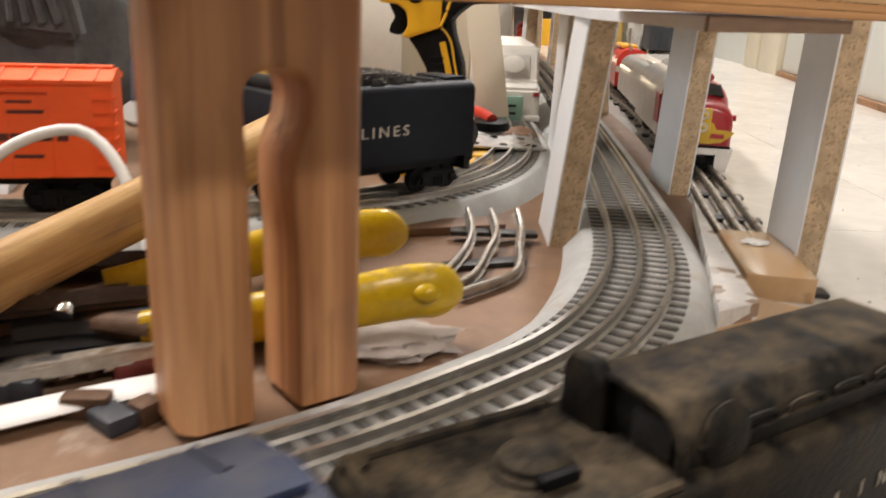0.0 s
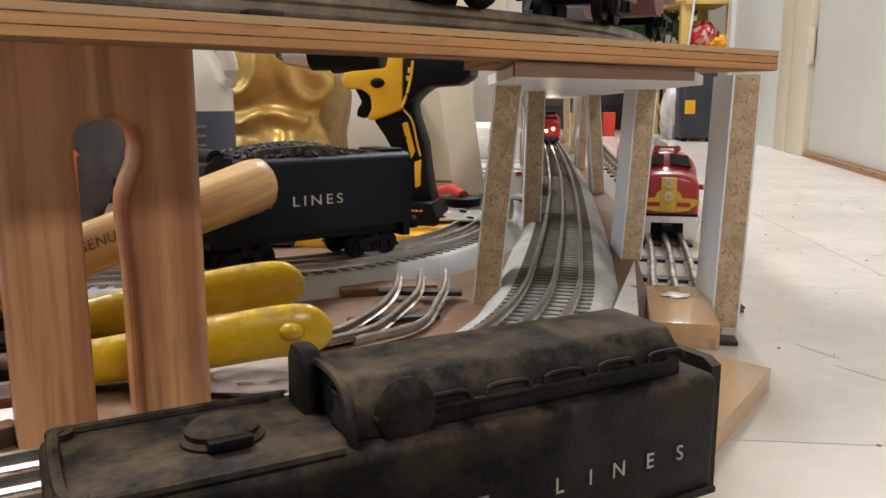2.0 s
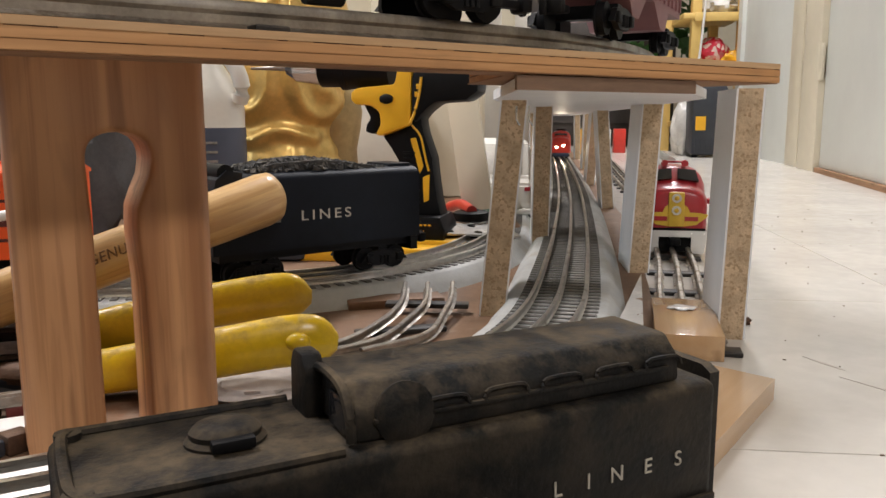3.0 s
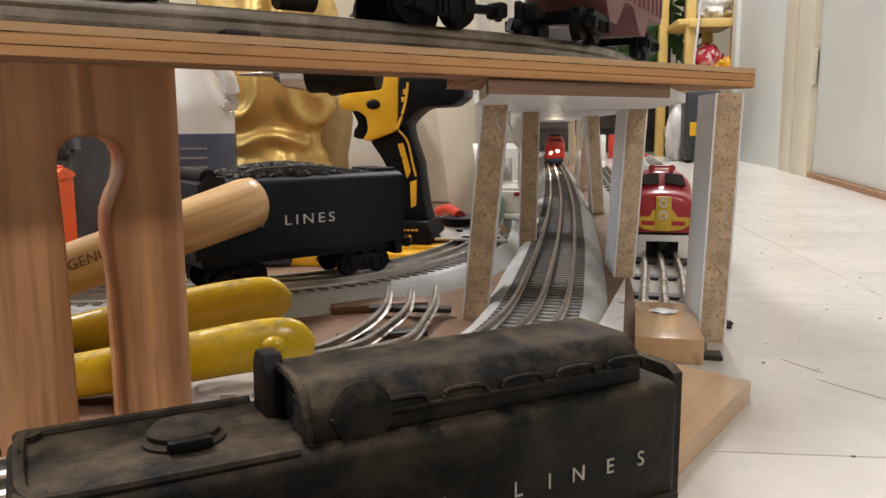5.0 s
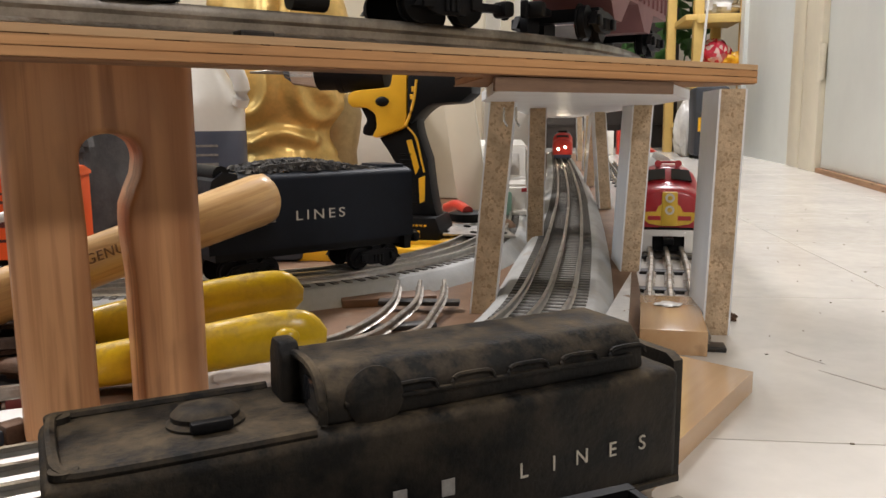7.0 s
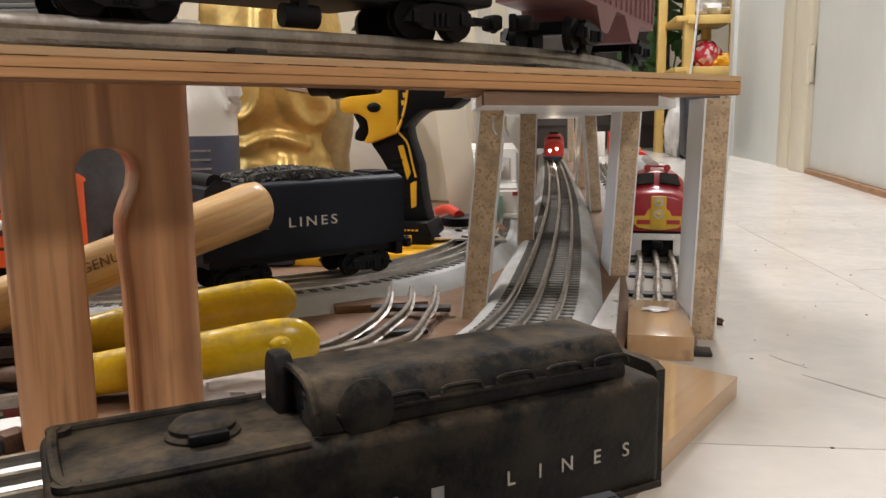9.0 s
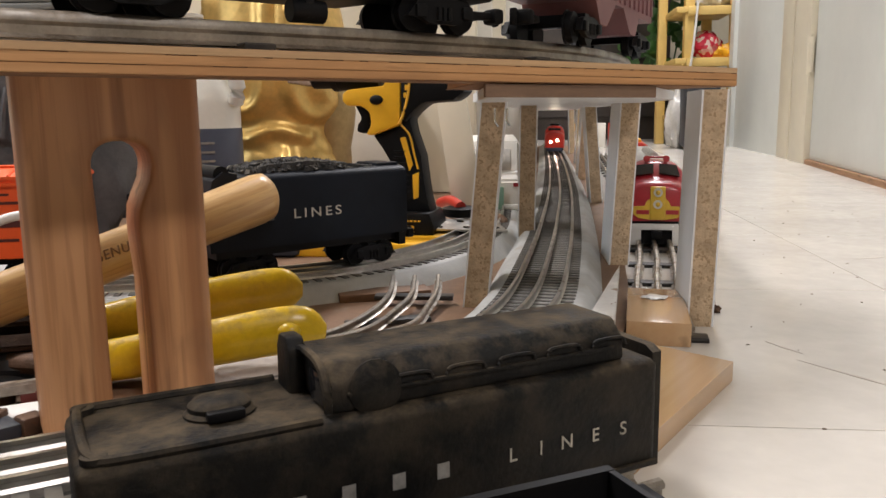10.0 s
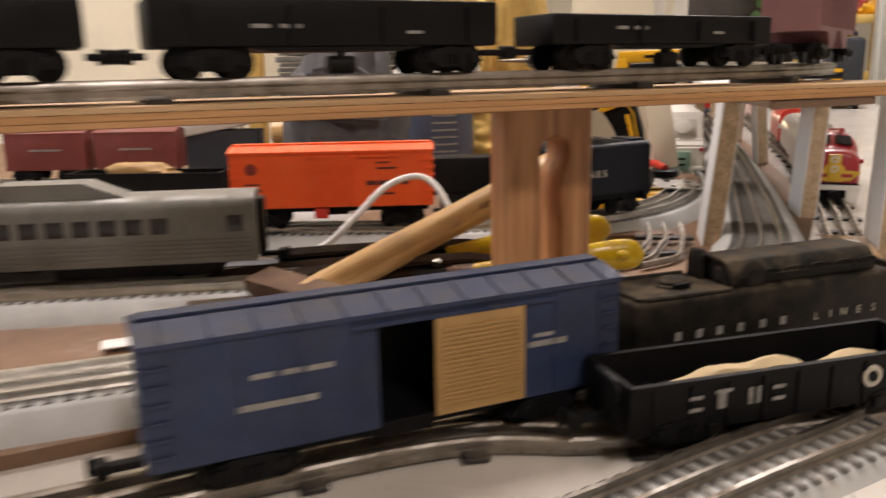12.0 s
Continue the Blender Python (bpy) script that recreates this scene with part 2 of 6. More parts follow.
# ---- mesh helpers ----
def box(bm, sx, sy, sz, x=0, y=0, z=0, bevel=0.0, rot=None, taper=1.0):
    """A box centred at x, y with its base at z; taper shrinks its top."""
    r = bmesh.ops.create_cube(bm, size=1.0)
    vs = r["verts"]
    for v in vs:
        k = taper if v.co.z > 0 else 1.0
        v.co = Vector((v.co.x * sx * k, v.co.y * sy * k, (v.co.z + 0.5) * sz))
    if bevel:
        es = list({e for v in vs for e in v.link_edges})
        out = bmesh.ops.bevel(bm, geom=es, offset=bevel, segments=2, profile=0.5, affect="EDGES")
        vs = list({v for f in out["faces"] for v in f.verts} | {v for v in vs if v.is_valid})
    m = Matrix.Translation((x, y, z)) @ (rot or Matrix())
    for v in vs:
        v.co = m @ v.co
    return bm


def rod(bm, a, b, r, r2=None, seg=12):
    """A round bar from a to b."""
    a, b = Vector(a), Vector(b)
    d = b - a
    out = bmesh.ops.create_cone(bm, cap_ends=True, segments=seg, radius1=r, radius2=r if r2 is None else r2, depth=d.length)
    m = Matrix.Translation((a + b) / 2) @ d.to_track_quat("Z", "Y").to_matrix().to_4x4()
    bmesh.ops.transform(bm, matrix=m, verts=out["verts"])
    return bm


def ball(bm, x, y, z, sx, sy, sz, seg=16):
    out = bmesh.ops.create_uvsphere(bm, u_segments=seg, v_segments=max(6, seg // 2), radius=1)
    bmesh.ops.transform(bm, matrix=Matrix.Translation((x, y, z)) @ Matrix.Diagonal((sx, sy, sz, 1)), verts=out["verts"])
    return bm


def extrude(bm, outline, x0, x1, axis="X"):
    """A prism: outline in the cross plane, drawn along an axis. X: (y, z); Y: (x, z); Z: (x, y)."""
    def put(p, s):
        return {"X": (s, p[0], p[1]), "Y": (p[0], s, p[1]), "Z": (p[0], p[1], s)}[axis]
    a = [bm.verts.new(put(p, x0)) for p in outline]
    b = [bm.verts.new(put(p, x1)) for p in outline]
    n = len(outline)
    for i in range(n):
        bm.faces.new((a[i], a[(i + 1) % n], b[(i + 1) % n], b[i]))
    bm.faces.new(a[::-1])
    bm.faces.new(b)
    bmesh.ops.recalc_face_normals(bm, faces=bm.faces)
    return bm


def lathe(bm, profile, x=0, y=0, z=0, seg=24, squash=(1, 1)):
    """A turned form from (radius, height) pairs."""
    rings = [[bm.verts.new((x + r * squash[0] * math.cos(2 * math.pi * k / seg), y + r * squash[1] * math.sin(2 * math.pi * k / seg), z + h)) for k in range(seg)] for r, h in profile]
    for p, q in zip(rings, rings[1:]):
        for k in range(seg):
            bm.faces.new((p[k], p[(k + 1) % seg], q[(k + 1) % seg], q[k]))
    bm.faces.new(rings[0][::-1])
    bm.faces.new(rings[-1])
    return bm


def spline(points, step):
    """An even run of points along a smooth curve through the given ones."""
    p = [Vector(q) for q in points]
    p = [p[0] * 2 - p[1], *p, p[-1] * 2 - p[-2]]
    fine = []
    for a, b, c, d in zip(p, p[1:], p[2:], p[3:]):
        for k in range(40):
            t = k / 40
            fine.append(0.5 * ((2 * b) + (c - a) * t + (2 * a - 5 * b + 4 * c - d) * t * t + (3 * b - a - 3 * c + d) * t ** 3))
    fine.append(p[-2])
    out, need = [fine[0]], step
    for a, b in zip(fine, fine[1:]):
        seg = (b - a).length
        while seg >= need and seg > 0:
            a = a + (b - a) * (need / seg)
            out.append(a)
            seg, need = (b - a).length, step
        need -= seg
    return out


def frames(path):
    """Along, left and place for each point of a level path."""
    out = []
    for i, p in enumerate(path):
        d = (path[min(i + 1, len(path) - 1)] - path[max(i - 1, 0)])
        d.z = 0
        d.normalize()
        out.append((p, d, Vector((-d.y, d.x, 0))))
    return out


def sweep(bm, path, outline, side=0.0):
    """An outline (left, up) drawn along a level path."""
    rings = [[bm.verts.new(p + n * (side + u) + Vector((0, 0, v))) for u, v in outline] for p, d, n in frames(path)]
    k = len(outline)
    for a, b in zip(rings, rings[1:]):
        for i in range(k):
            bm.faces.new((a[i], a[(i + 1) % k], b[(i + 1) % k], b[i]))
    bm.faces.new(rings[0])
    bm.faces.new(rings[-1][::-1])
    bmesh.ops.recalc_face_normals(bm, faces=bm.faces)
    return bm


def tube(bm, path, r, seg=10, r2=None):
    """A round cord along any path."""
    up = Vector((0, 0, 1))
    rings = []
    for i, p in enumerate(path):
        d = (path[min(i + 1, len(path) - 1)] - path[max(i - 1, 0)]).normalized()
        s = d.cross(up if abs(d.z) < 0.95 else Vector((1, 0, 0))).normalized()
        w = s.cross(d)
        rings.append([bm.verts.new(p + s * (r * math.cos(2 * math.pi * k / seg)) + w * ((r2 or r) * math.sin(2 * math.pi * k / seg))) for k in range(seg)])
    for a, b in zip(rings, rings[1:]):
        for k in range(seg):
            bm.faces.new((a[k], a[(k + 1) % seg], b[(k + 1) % seg], b[k]))
    bm.faces.new(rings[0])
    bm.faces.new(rings[-1][::-1])
    bmesh.ops.recalc_face_normals(bm, faces=bm.faces)
    return bm


def mesh_of(name, bm, material, smooth=False):
    me = bpy.data.meshes.new(name)
    bm.to_mesh(me)
    bm.free()
    me.materials.append(material)
    if smooth:
        for p in me.polygons:
            p.use_smooth = True
        me.set_sharp_from_angle(angle=radians(38))
    return me


def part(name, bm, material, parent, label="", smooth=True):
    ob = new(name, mesh_of(name, bm, material, smooth))
    ob.parent = parent
    return tagged(ob, label)


def thing(name, m, label, category, group="", kind=""):
    ob = new(name)
    ob.empty_display_size = 0.02
    ob.matrix_world = m
    return tagged(ob, label, category, group, kind)


def solid(name, bm, material, label, category="", kind="", group="", m=None, smooth=True):
    ob = new(name, mesh_of(name, bm, material, smooth))
    if m is not None:
        ob.matrix_world = m
    return tagged(ob, label, category, group, kind)


def B():
    return bmesh.new()


def writing(name, text, size, material, parent, m, label="", spacing=1.0, thick=0.0002, width=1.0):
    """Raised letters, turned into a mesh."""
    cu = bpy.data.curves.new(name, "FONT")
    cu.body, cu.size, cu.extrude, cu.space_character, cu.align_x = text, size, thick, spacing, "CENTER"
    tmp = bpy.data.objects.new(name, cu)
    me = bpy.data.meshes.new_from_object(tmp)
    bpy.data.objects.remove(tmp)
    me.transform(m @ Matrix.Diagonal((width, 1, 1, 1)))
    me.materials.clear()
    me.materials.append(material)
    ob = new(name, me)
    ob.parent = parent
    return tagged(ob, label)


# ---- the room ----
def wall(name, x0, y0, x1, y1, z0, z1, thick, material):
    a, b = Vector((x0, y0, 0)), Vector((x1, y1, 0))
    d = b - a
    bm = box(B(), d.length, thick, z1 - z0, d.length / 2, 0, z0)
    return solid(name, bm, material, "plain painted room wall", "wall", "structure", m=pose(x0, y0, 0, 0, 0, math.degrees(math.atan2(d.y, d.x))), smooth=False)


floor = solid("floor", box(B(), 7.2, 9.2, 0.05, -0.2, 1.3, FLOOR - 0.052), JOINT, "floor slab under cream vinyl tiles", "floor", "structure", smooth=False)
ceiling = solid("ceiling", box(B(), 7.2, 9.2, 0.05, -0.2, 1.3, 2.4), OFFWHITE, "plain pale ceiling", "ceiling", "structure", smooth=False)
# three unseen walls, coloured darker than the rest to cut bounced light
wall("wall_south", -3.4, -3.2, 3.2, -3.2, FLOOR, 2.4, 0.08, LOW_BOUNCE_WALL)
wall("wall_west", -3.4, 5.6, -3.4, -3.2, FLOOR, 2.4, 0.08, LOW_BOUNCE_WALL)
wall("wall_east", 3.2, -3.2, 3.2, 1.5, FLOOR, 2.4, 0.08, LOW_BOUNCE_WALL)
wall("wall_return", 3.2, 1.38, 0.80, 1.38, FLOOR, 2.4, 0.08, WALL)
wall("wall_corridor_far", 0.965, 2.80, 1.003, 3.55, FLOOR, 2.4, 0.06, WALL)
wall("wall_recess", 0.957, 3.58, 1.6, 3.58, FLOOR, 2.4, 0.06, WALL)
wall("wall_recess_side", 1.6, 3.6, 1.6, 5.6, FLOOR, 2.4, 0.06, OFFWHITE)
wall("wall_north", 1.7, 5.6, -3.4, 5.6, FLOOR, 2.4, 0.08, OFFWHITE)
wall("wall_alcove", -3.4, 1.95, -0.20, 1.95, FLOOR, 2.4, 0.08, OFFWHITE)


def strip(name, x, y, heading, w, d, z0, z1, material, label, category, bevel=0.002):
    return solid(name, box(B(), w, d, z1 - z0, w / 2, 0, z0, bevel=bevel), material, label, category, "structure", m=pose(x, y, 0, 0, 0, heading))


strip("door_frame", 0.942, 2.665, 86.5, 0.135, 0.05, FLOOR, 2.08, OFFWHITE, "cream painted door frame board", "door frame")
strip("door_gap", 0.956, 2.615, 86.5, 0.055, 0.02, FLOOR, 2.08, OFFWHITE, "narrow recess beside the cream door frame", "door frame")
strip("door_frame", 0.924, 2.445, 86.0, 0.172, 0.06, FLOOR, 2.08, OFFWHITE, "cream painted door frame with hinges", "door frame")
door = thing("door_1", pose(0.929, 2.440, 0, 0, 0, 263.0), "pale grey-green painted door standing shut", "door", kind="structure")
part("panel", box(B(), 1.02, 0.04, 2.05, 0.51, 0, FLOOR + 0.012, bevel=0.003), WALL, door)
part("kick_strip", box(B(), 1.02, 0.012, 0.012, 0.51, -0.026, FLOOR), PLY_DARK, door, "brown wooden threshold strip")
part("hinge", box(B(), 0.016, 0.012, 0.095, 0.002, -0.030, 0.235, bevel=0.004), OFFWHITE, door, "cream painted hinge")
part("hinge_pin", rod(B(), (0.0, -0.036, 0.23), (0.0, -0.036, 0.335), 0.007), OFFWHITE, door)
part("hinge_leaf", box(B(), 0.03, 0.004, 0.09, -0.014, -0.032, 0.238, bevel=0.001), OFFWHITE, door)

# vinyl tiles, seams on a 0.305 m grid
tile_mesh = mesh_of("tile", box(B(), 0.3042, 0.3042, 0.0025, 0, 0, 0, bevel=0.0004), VINYL)
far_tiles = B()
for i in range(-12, 9):
    for k in range(-12, 17):
        tx, ty = 0.4465 + 0.305 * (i - 0.5), 0.5215 + 0.305 * (k + 0.5)
        if not (-3 <= i <= 5 and -4 <= k):
            if -3.3 < tx < 3.1 and -3.1 < ty and (tx < 0.9 or ty < 1.3):
                far_tiles.faces.new([far_tiles.verts.new((tx + u, ty + v, FLOOR)) for u, v in ((-0.152, -0.152), (0.152, -0.152), (0.152, 0.152), (-0.152, 0.152))])
            continue
        ob = new("tile", tile_mesh)
        ob.parent = floor
        ob.matrix_basis = pose(0.4465 + 0.305 * (i + 0.5) - 0.305, 0.5215 + 0.305 * (k + 0.5), FLOOR - 0.0025, 0, 0, random.choice((0, 90, 180, 270)))

tagged(part("tile_field", far_tiles, VINYL, floor, smooth=False), kind="stuff")

DECK_Z = 0.1623

# ---- the base board ----
board = solid("base_board", extrude(B(), [(-1.6, -0.95), (0.200, 0.572), (0.229, 0.72), (0.2465, 0.92), (0.268, 1.2), (0.31, 3.6), (-0.05, 3.6), (-0.1, 1.7), (-1.6, 1.7)], FLOOR, 0.0, "Z"), HARDBOARD, "scuffed brown hardboard base lying on the floor", "board", smooth=False)


# ---- tracks ----
def rail_bar(bm, path, side, z, h, w):
    return sweep(bm, path, [(-w, z), (w, z), (w * 0.35, z + h * 0.25), (w * 0.35, z + h * 0.6), (w * 0.7, z + h * 0.72), (w * 0.7, z + h), (-w * 0.7, z + h), (-w * 0.7, z + h * 0.72), (-w * 0.35, z + h * 0.6), (-w * 0.35, z + h * 0.25)], side)


def roadbed_track(points, base, label, pitch=0.0098, singles=lambda p: True, half=0.037, metal=STEEL):
    """Plastic roadbed track: a sloped grey bed, dark ties, three rails."""
    t = thing("roadbed_track", pose(0, 0, 0), label, "track")
    path = [Vector((p.x, p.y, base)) for p in spline([(x, y, 0) for x, y in points], 0.012)]
    part("roadbed", sweep(B(), path, [(-half - 0.008, 0), (half + 0.008, 0), (half - 0.003, 0.0125), (half - 0.006, 0.0135), (-half + 0.006, 0.0135), (-half + 0.003, 0.0125)]), ROADBED, t)
    for s in (-0.0172, 0.0, 0.0172):
        part("rail", rail_bar(B(), path, s, 0.0145, 0.0055, 0.0017), metal, t, "steel rail")
    tie = None
    rest = B()
    for p, d, n in frames([Vector((q.x, q.y, base)) for q in spline([(x, y, 0) for x, y in points], pitch)]):
        m = Matrix.Translation(p + Vector((0, 0, 0.0128))) @ Matrix.Rotation(math.atan2(d.y, d.x), 4, "Z")
        if singles(p):
            if tie is None:
                tie = mesh_of("tie", box(B(), 0.0046, 0.056, 0.0017, taper=0.95), TIE)
            ob = new("tie", tie)
            ob.parent, ob.matrix_basis = t, m
        else:
            k = len(rest.verts)
            box(rest, 0.0046, 0.056, 0.0017)
            rest.verts.ensure_lookup_table()
            for v in rest.verts[k:]:
                v.co = m @ v.co
    if len(rest.verts):
        tagged(part("tie_field", rest, TIE, t), kind="stuff")
    else:
        rest.free()
    return t


def tube_track(points, base, label, tie_pitch=0.085, metal=OLD_STEEL, gauge=0.016, tall=1.0, lift=0.002):
    """Three hollow tin rails on a few black metal ties."""
    t = thing("tubular_track", pose(0, 0, 0), label, "track")
    path = [Vector((p.x, p.y, base)) for p in spline([(x, y, 0) for x, y in points], 0.012)]
    for s in (-gauge, 0.0, gauge):
        o = [(-0.0042, 0.002), (0.0042, 0.002), (0.0010, 0.0034), (0.0010, 0.0056), (0.0024, 0.0066), (0.0024, 0.0084), (0.0012, 0.0096), (-0.0012, 0.0096), (-0.0024, 0.0084), (-0.0024, 0.0066), (-0.0010, 0.0056), (-0.0010, 0.0034)]
        part("rail", sweep(B(), path, [(u, lift + (v - 0.002) * tall) for u, v in o], s), metal, t)
    tie = mesh_of("tie", box(B(), 0.014, 0.054, lift + 0.0012, bevel=0.0008), BLACK_TIE)
    for p, d, n in frames([Vector((q.x, q.y, base)) for q in spline([(x, y, 0) for x, y in points], tie_pitch)]):
        ob = new("tie", tie)
        ob.parent, ob.matrix_basis = t, Matrix.Translation(p) @ Matrix.Rotation(math.atan2(d.y, d.x), 4, "Z")
    return t


TRACK_A = [(-0.62, -0.02), (-0.42, 0.135), (-0.25, 0.255), (-0.10, 0.353), (0.0, 0.420), (0.066, 0.478), (0.106, 0.525), (0.137, 0.590), (0.159, 0.682), (0.173, 0.84), (0.186, 1.05), (0.202, 1.40), (0.213, 1.80), (0.222, 2.3), (0.235, 3.4)]
track_a = roadbed_track(TRACK_A, 0.0, "grey plastic roadbed track with dark ties curving into a straight", singles=lambda p: p.y > 0.36 and p.y < 1.35)
TRACK_D = [(-1.0, 0.66), (-0.60, 0.648), (-0.40, 0.655), (-0.25, 0.68), (-0.12, 0.712), (-0.02, 0.758), (0.035, 0.812), (0.075, 0.885), (0.098, 0.98), (0.105, 1.1), (0.10, 1.4)]
roadbed_track(TRACK_D, 0.0, "grey plastic roadbed track on brown board under the far tender", singles=lambda p: -0.25 < p.x and p.y < 1.0)
TRACK_S = [(-1.1, 0.15), (-0.70, 0.28), (-0.45, 0.385), (-0.25, 0.465), (-0.16, 0.51)]
roadbed_track(TRACK_S, 0.0, "grey plastic roadbed track under the silver railcar", singles=lambda p: p.x > -0.5)
tube_track([(-0.62, 0.545), (-0.30, 0.56), (-0.20, 0.565), (-0.10, 0.585)], 0.0, "old tinplate track lying on the brown board")
tube_track([(0.245, 0.67), (0.2495, 0.72), (0.262, 0.82), (0.281, 0.95), (0.302, 1.15), (0.332, 1.5), (0.352, 2.1), (0.39, 2.9)], FLOOR, "tinplate track with black ties beneath the red and silver diesel")
BOX_LINE = [(-0.60, -0.115), (-0.30, 0.072), (-0.071, 0.248), (0.025, 0.280), (0.1125, 0.3105), (0.19, 0.356)]
tube_track(BOX_LINE, FLOOR, "dull tinplate track on the floor under the blue boxcar")
tube_track([(-0.12, 0.24), (0.0, 0.322), (0.11, 0.397), (0.20, 0.457)], FLOOR, "dull tinplate track under the large black tender")
roadbed_track([(-0.05, 0.10), (0.04, 0.192), (0.09, 0.245), (0.135, 0.288), (0.168, 0.322)], FLOOR - 0.006, "grey roadbed track section beside the gondola", half=0.030, metal=OLD_STEEL)


# ---- upper deck ----
def plywood(outline, lower, z0, thick, plies, m, label):
    """Plies glued up; those under the top one follow the lower outline, a rebate behind the edge."""
    t = thing("plywood_deck", m, label, "deck")
    z = z0
    for k, share in enumerate((0.30, 0.045, 0.33, 0.045, 0.28)):
        inset = 0.0004 if k % 2 else 0.0
        o = [(x, y + inset) if y == 0 else (x - inset, y) for x, y in (outline if k == 4 else lower)]
        part("ply", extrude(B(), o, z, z + thick * share, "Z"), ({1: FAINT_PLY, 3: DARK_PLY}[k] if k % 2 else PLY) if k < plies - 1 else PLY_FACE, t, smooth=False)
        z += thick * share
    # added thin sheet whose dark colour paints in the shade under the deck
    part("bottom_veneer", extrude(B(), [(x, y + 0.0012) if y == 0 else (x - 0.001, y) for x, y in lower], z0 - 0.0005, z0, "Z"), PLY_SHADED, t, "underside with its shade put into the colour", smooth=False)
    return t


DECK = pose(0.272, 0.628, 0, 0, 0.24, 39.5)
plywood([(-1.25, 0.0), (0.0, 0.0), (-0.005, 0.10), (-0.262, 0.115), (-0.41, 0.115), (-0.45, 0.09), (-1.25, 0.09)],
        [(-1.25, 0.0), (0.0, 0.0), (-0.005, 0.10), (-0.13, 0.10), (-0.165, 0.022), (-1.25, 0.022)], 0.1525, 0.0098, 5, DECK, "bare plywood deck carrying an upper track, edge plies showing")
shelf = thing("support_shelf", pose(0, 0, 0), "white laminated chipboard shelf on posts under the deck", "shelf")
part("panel", extrude(B(), [(0.1375, 0.5222), (0.2205, 0.5912), (0.250, 0.70), (0.262, 1.2), (0.30, 3.5), (0.145, 3.5), (0.128, 1.2), (0.118, 0.70)], 0.1462, 0.1518, "Z"), LAMINATE, shelf, smooth=False)
part("edge_band", extrude(B(), [(0.1365, 0.5193), (0.2225, 0.5908), (0.2215, 0.5920), (0.1355, 0.5205)], 0.1460, 0.1520, "Z"), BROWN_EDGE, shelf, "brown edge strip", smooth=False)


def post(bx, by, tx, ty, heading, w, d, z0, z1, label):
    """A chipboard strip on end, white laminate on its broad faces."""
    t = thing("shelf_post", pose(bx, by, z0, 0, 0, heading), label, "post", "posts under the shelf")
    lean = pose(0, 0, 0, 0, 0, -heading).to_3x3() @ Vector((tx - bx, ty - by, 0))
    h = z1 - z0

    def slab(x0, x1):
        bm = B()
        vs = [bm.verts.new((x + lean.x * k, y + lean.y * k, h * k)) for k in (0, 1) for x, y in ((x0, -d / 2), (x1, -d / 2), (x1, d / 2), (x0, d / 2))]
        for f in ((3, 2, 1, 0), (4, 5, 6, 7), (0, 1, 5, 4), (1, 2, 6, 5), (2, 3, 7, 6), (3, 0, 4, 7)):
            bm.faces.new([vs[i] for i in f])
        return bm
    part("core", slab(-w / 2, w / 2), CHIPBOARD, t, smooth=False)
    part("laminate", slab(-w / 2 - 0.0012, -w / 2), LAMINATE, t, "white laminate face", smooth=False)
    part("laminate", slab(w / 2, w / 2 + 0.0012), LAMINATE, t, "white laminate face", smooth=False)
    return t


post(0.1170, 0.747, 0.1305, 0.747, 1, 0.0160, 0.060, 0, 0.1462, "leaning chipboard post with white faces")
post(0.237, 0.922, 0.244, 0.922, 1.5, 0.0155, 0.068, 0, 0.1462, "chipboard post with white face")
post(0.2735, 0.729, 0.2775, 0.729, 0, 0.0150, 0.052, FLOOR, 0.1525, "chipboard post with white face standing on the floor")
for x, y, lean in ((0.152, 1.04, 0.002), (0.258, 1.44, -0.012), (0.150, 1.55, 0.004), (0.262, 1.88, 0.008), (0.150, 2.05, -0.006), (0.285, 2.4, 0.004), (0.155, 2.6, 0.0), (0.295, 2.95, -0.004), (0.17, 3.2, 0.002)):
    post(x, y, x + lean, y, 1, 0.016, 0.06, 0, 0.1462, "chipboard post holding the shelf")

# ---- wooden double leg ----
LEG_D, LEG_SPRING, LEG_TOP = 0.0175, 0.1215, 0.1655
LEG_L, LEG_R = (-0.0390, -0.0095), (0.0092, 0.0392)


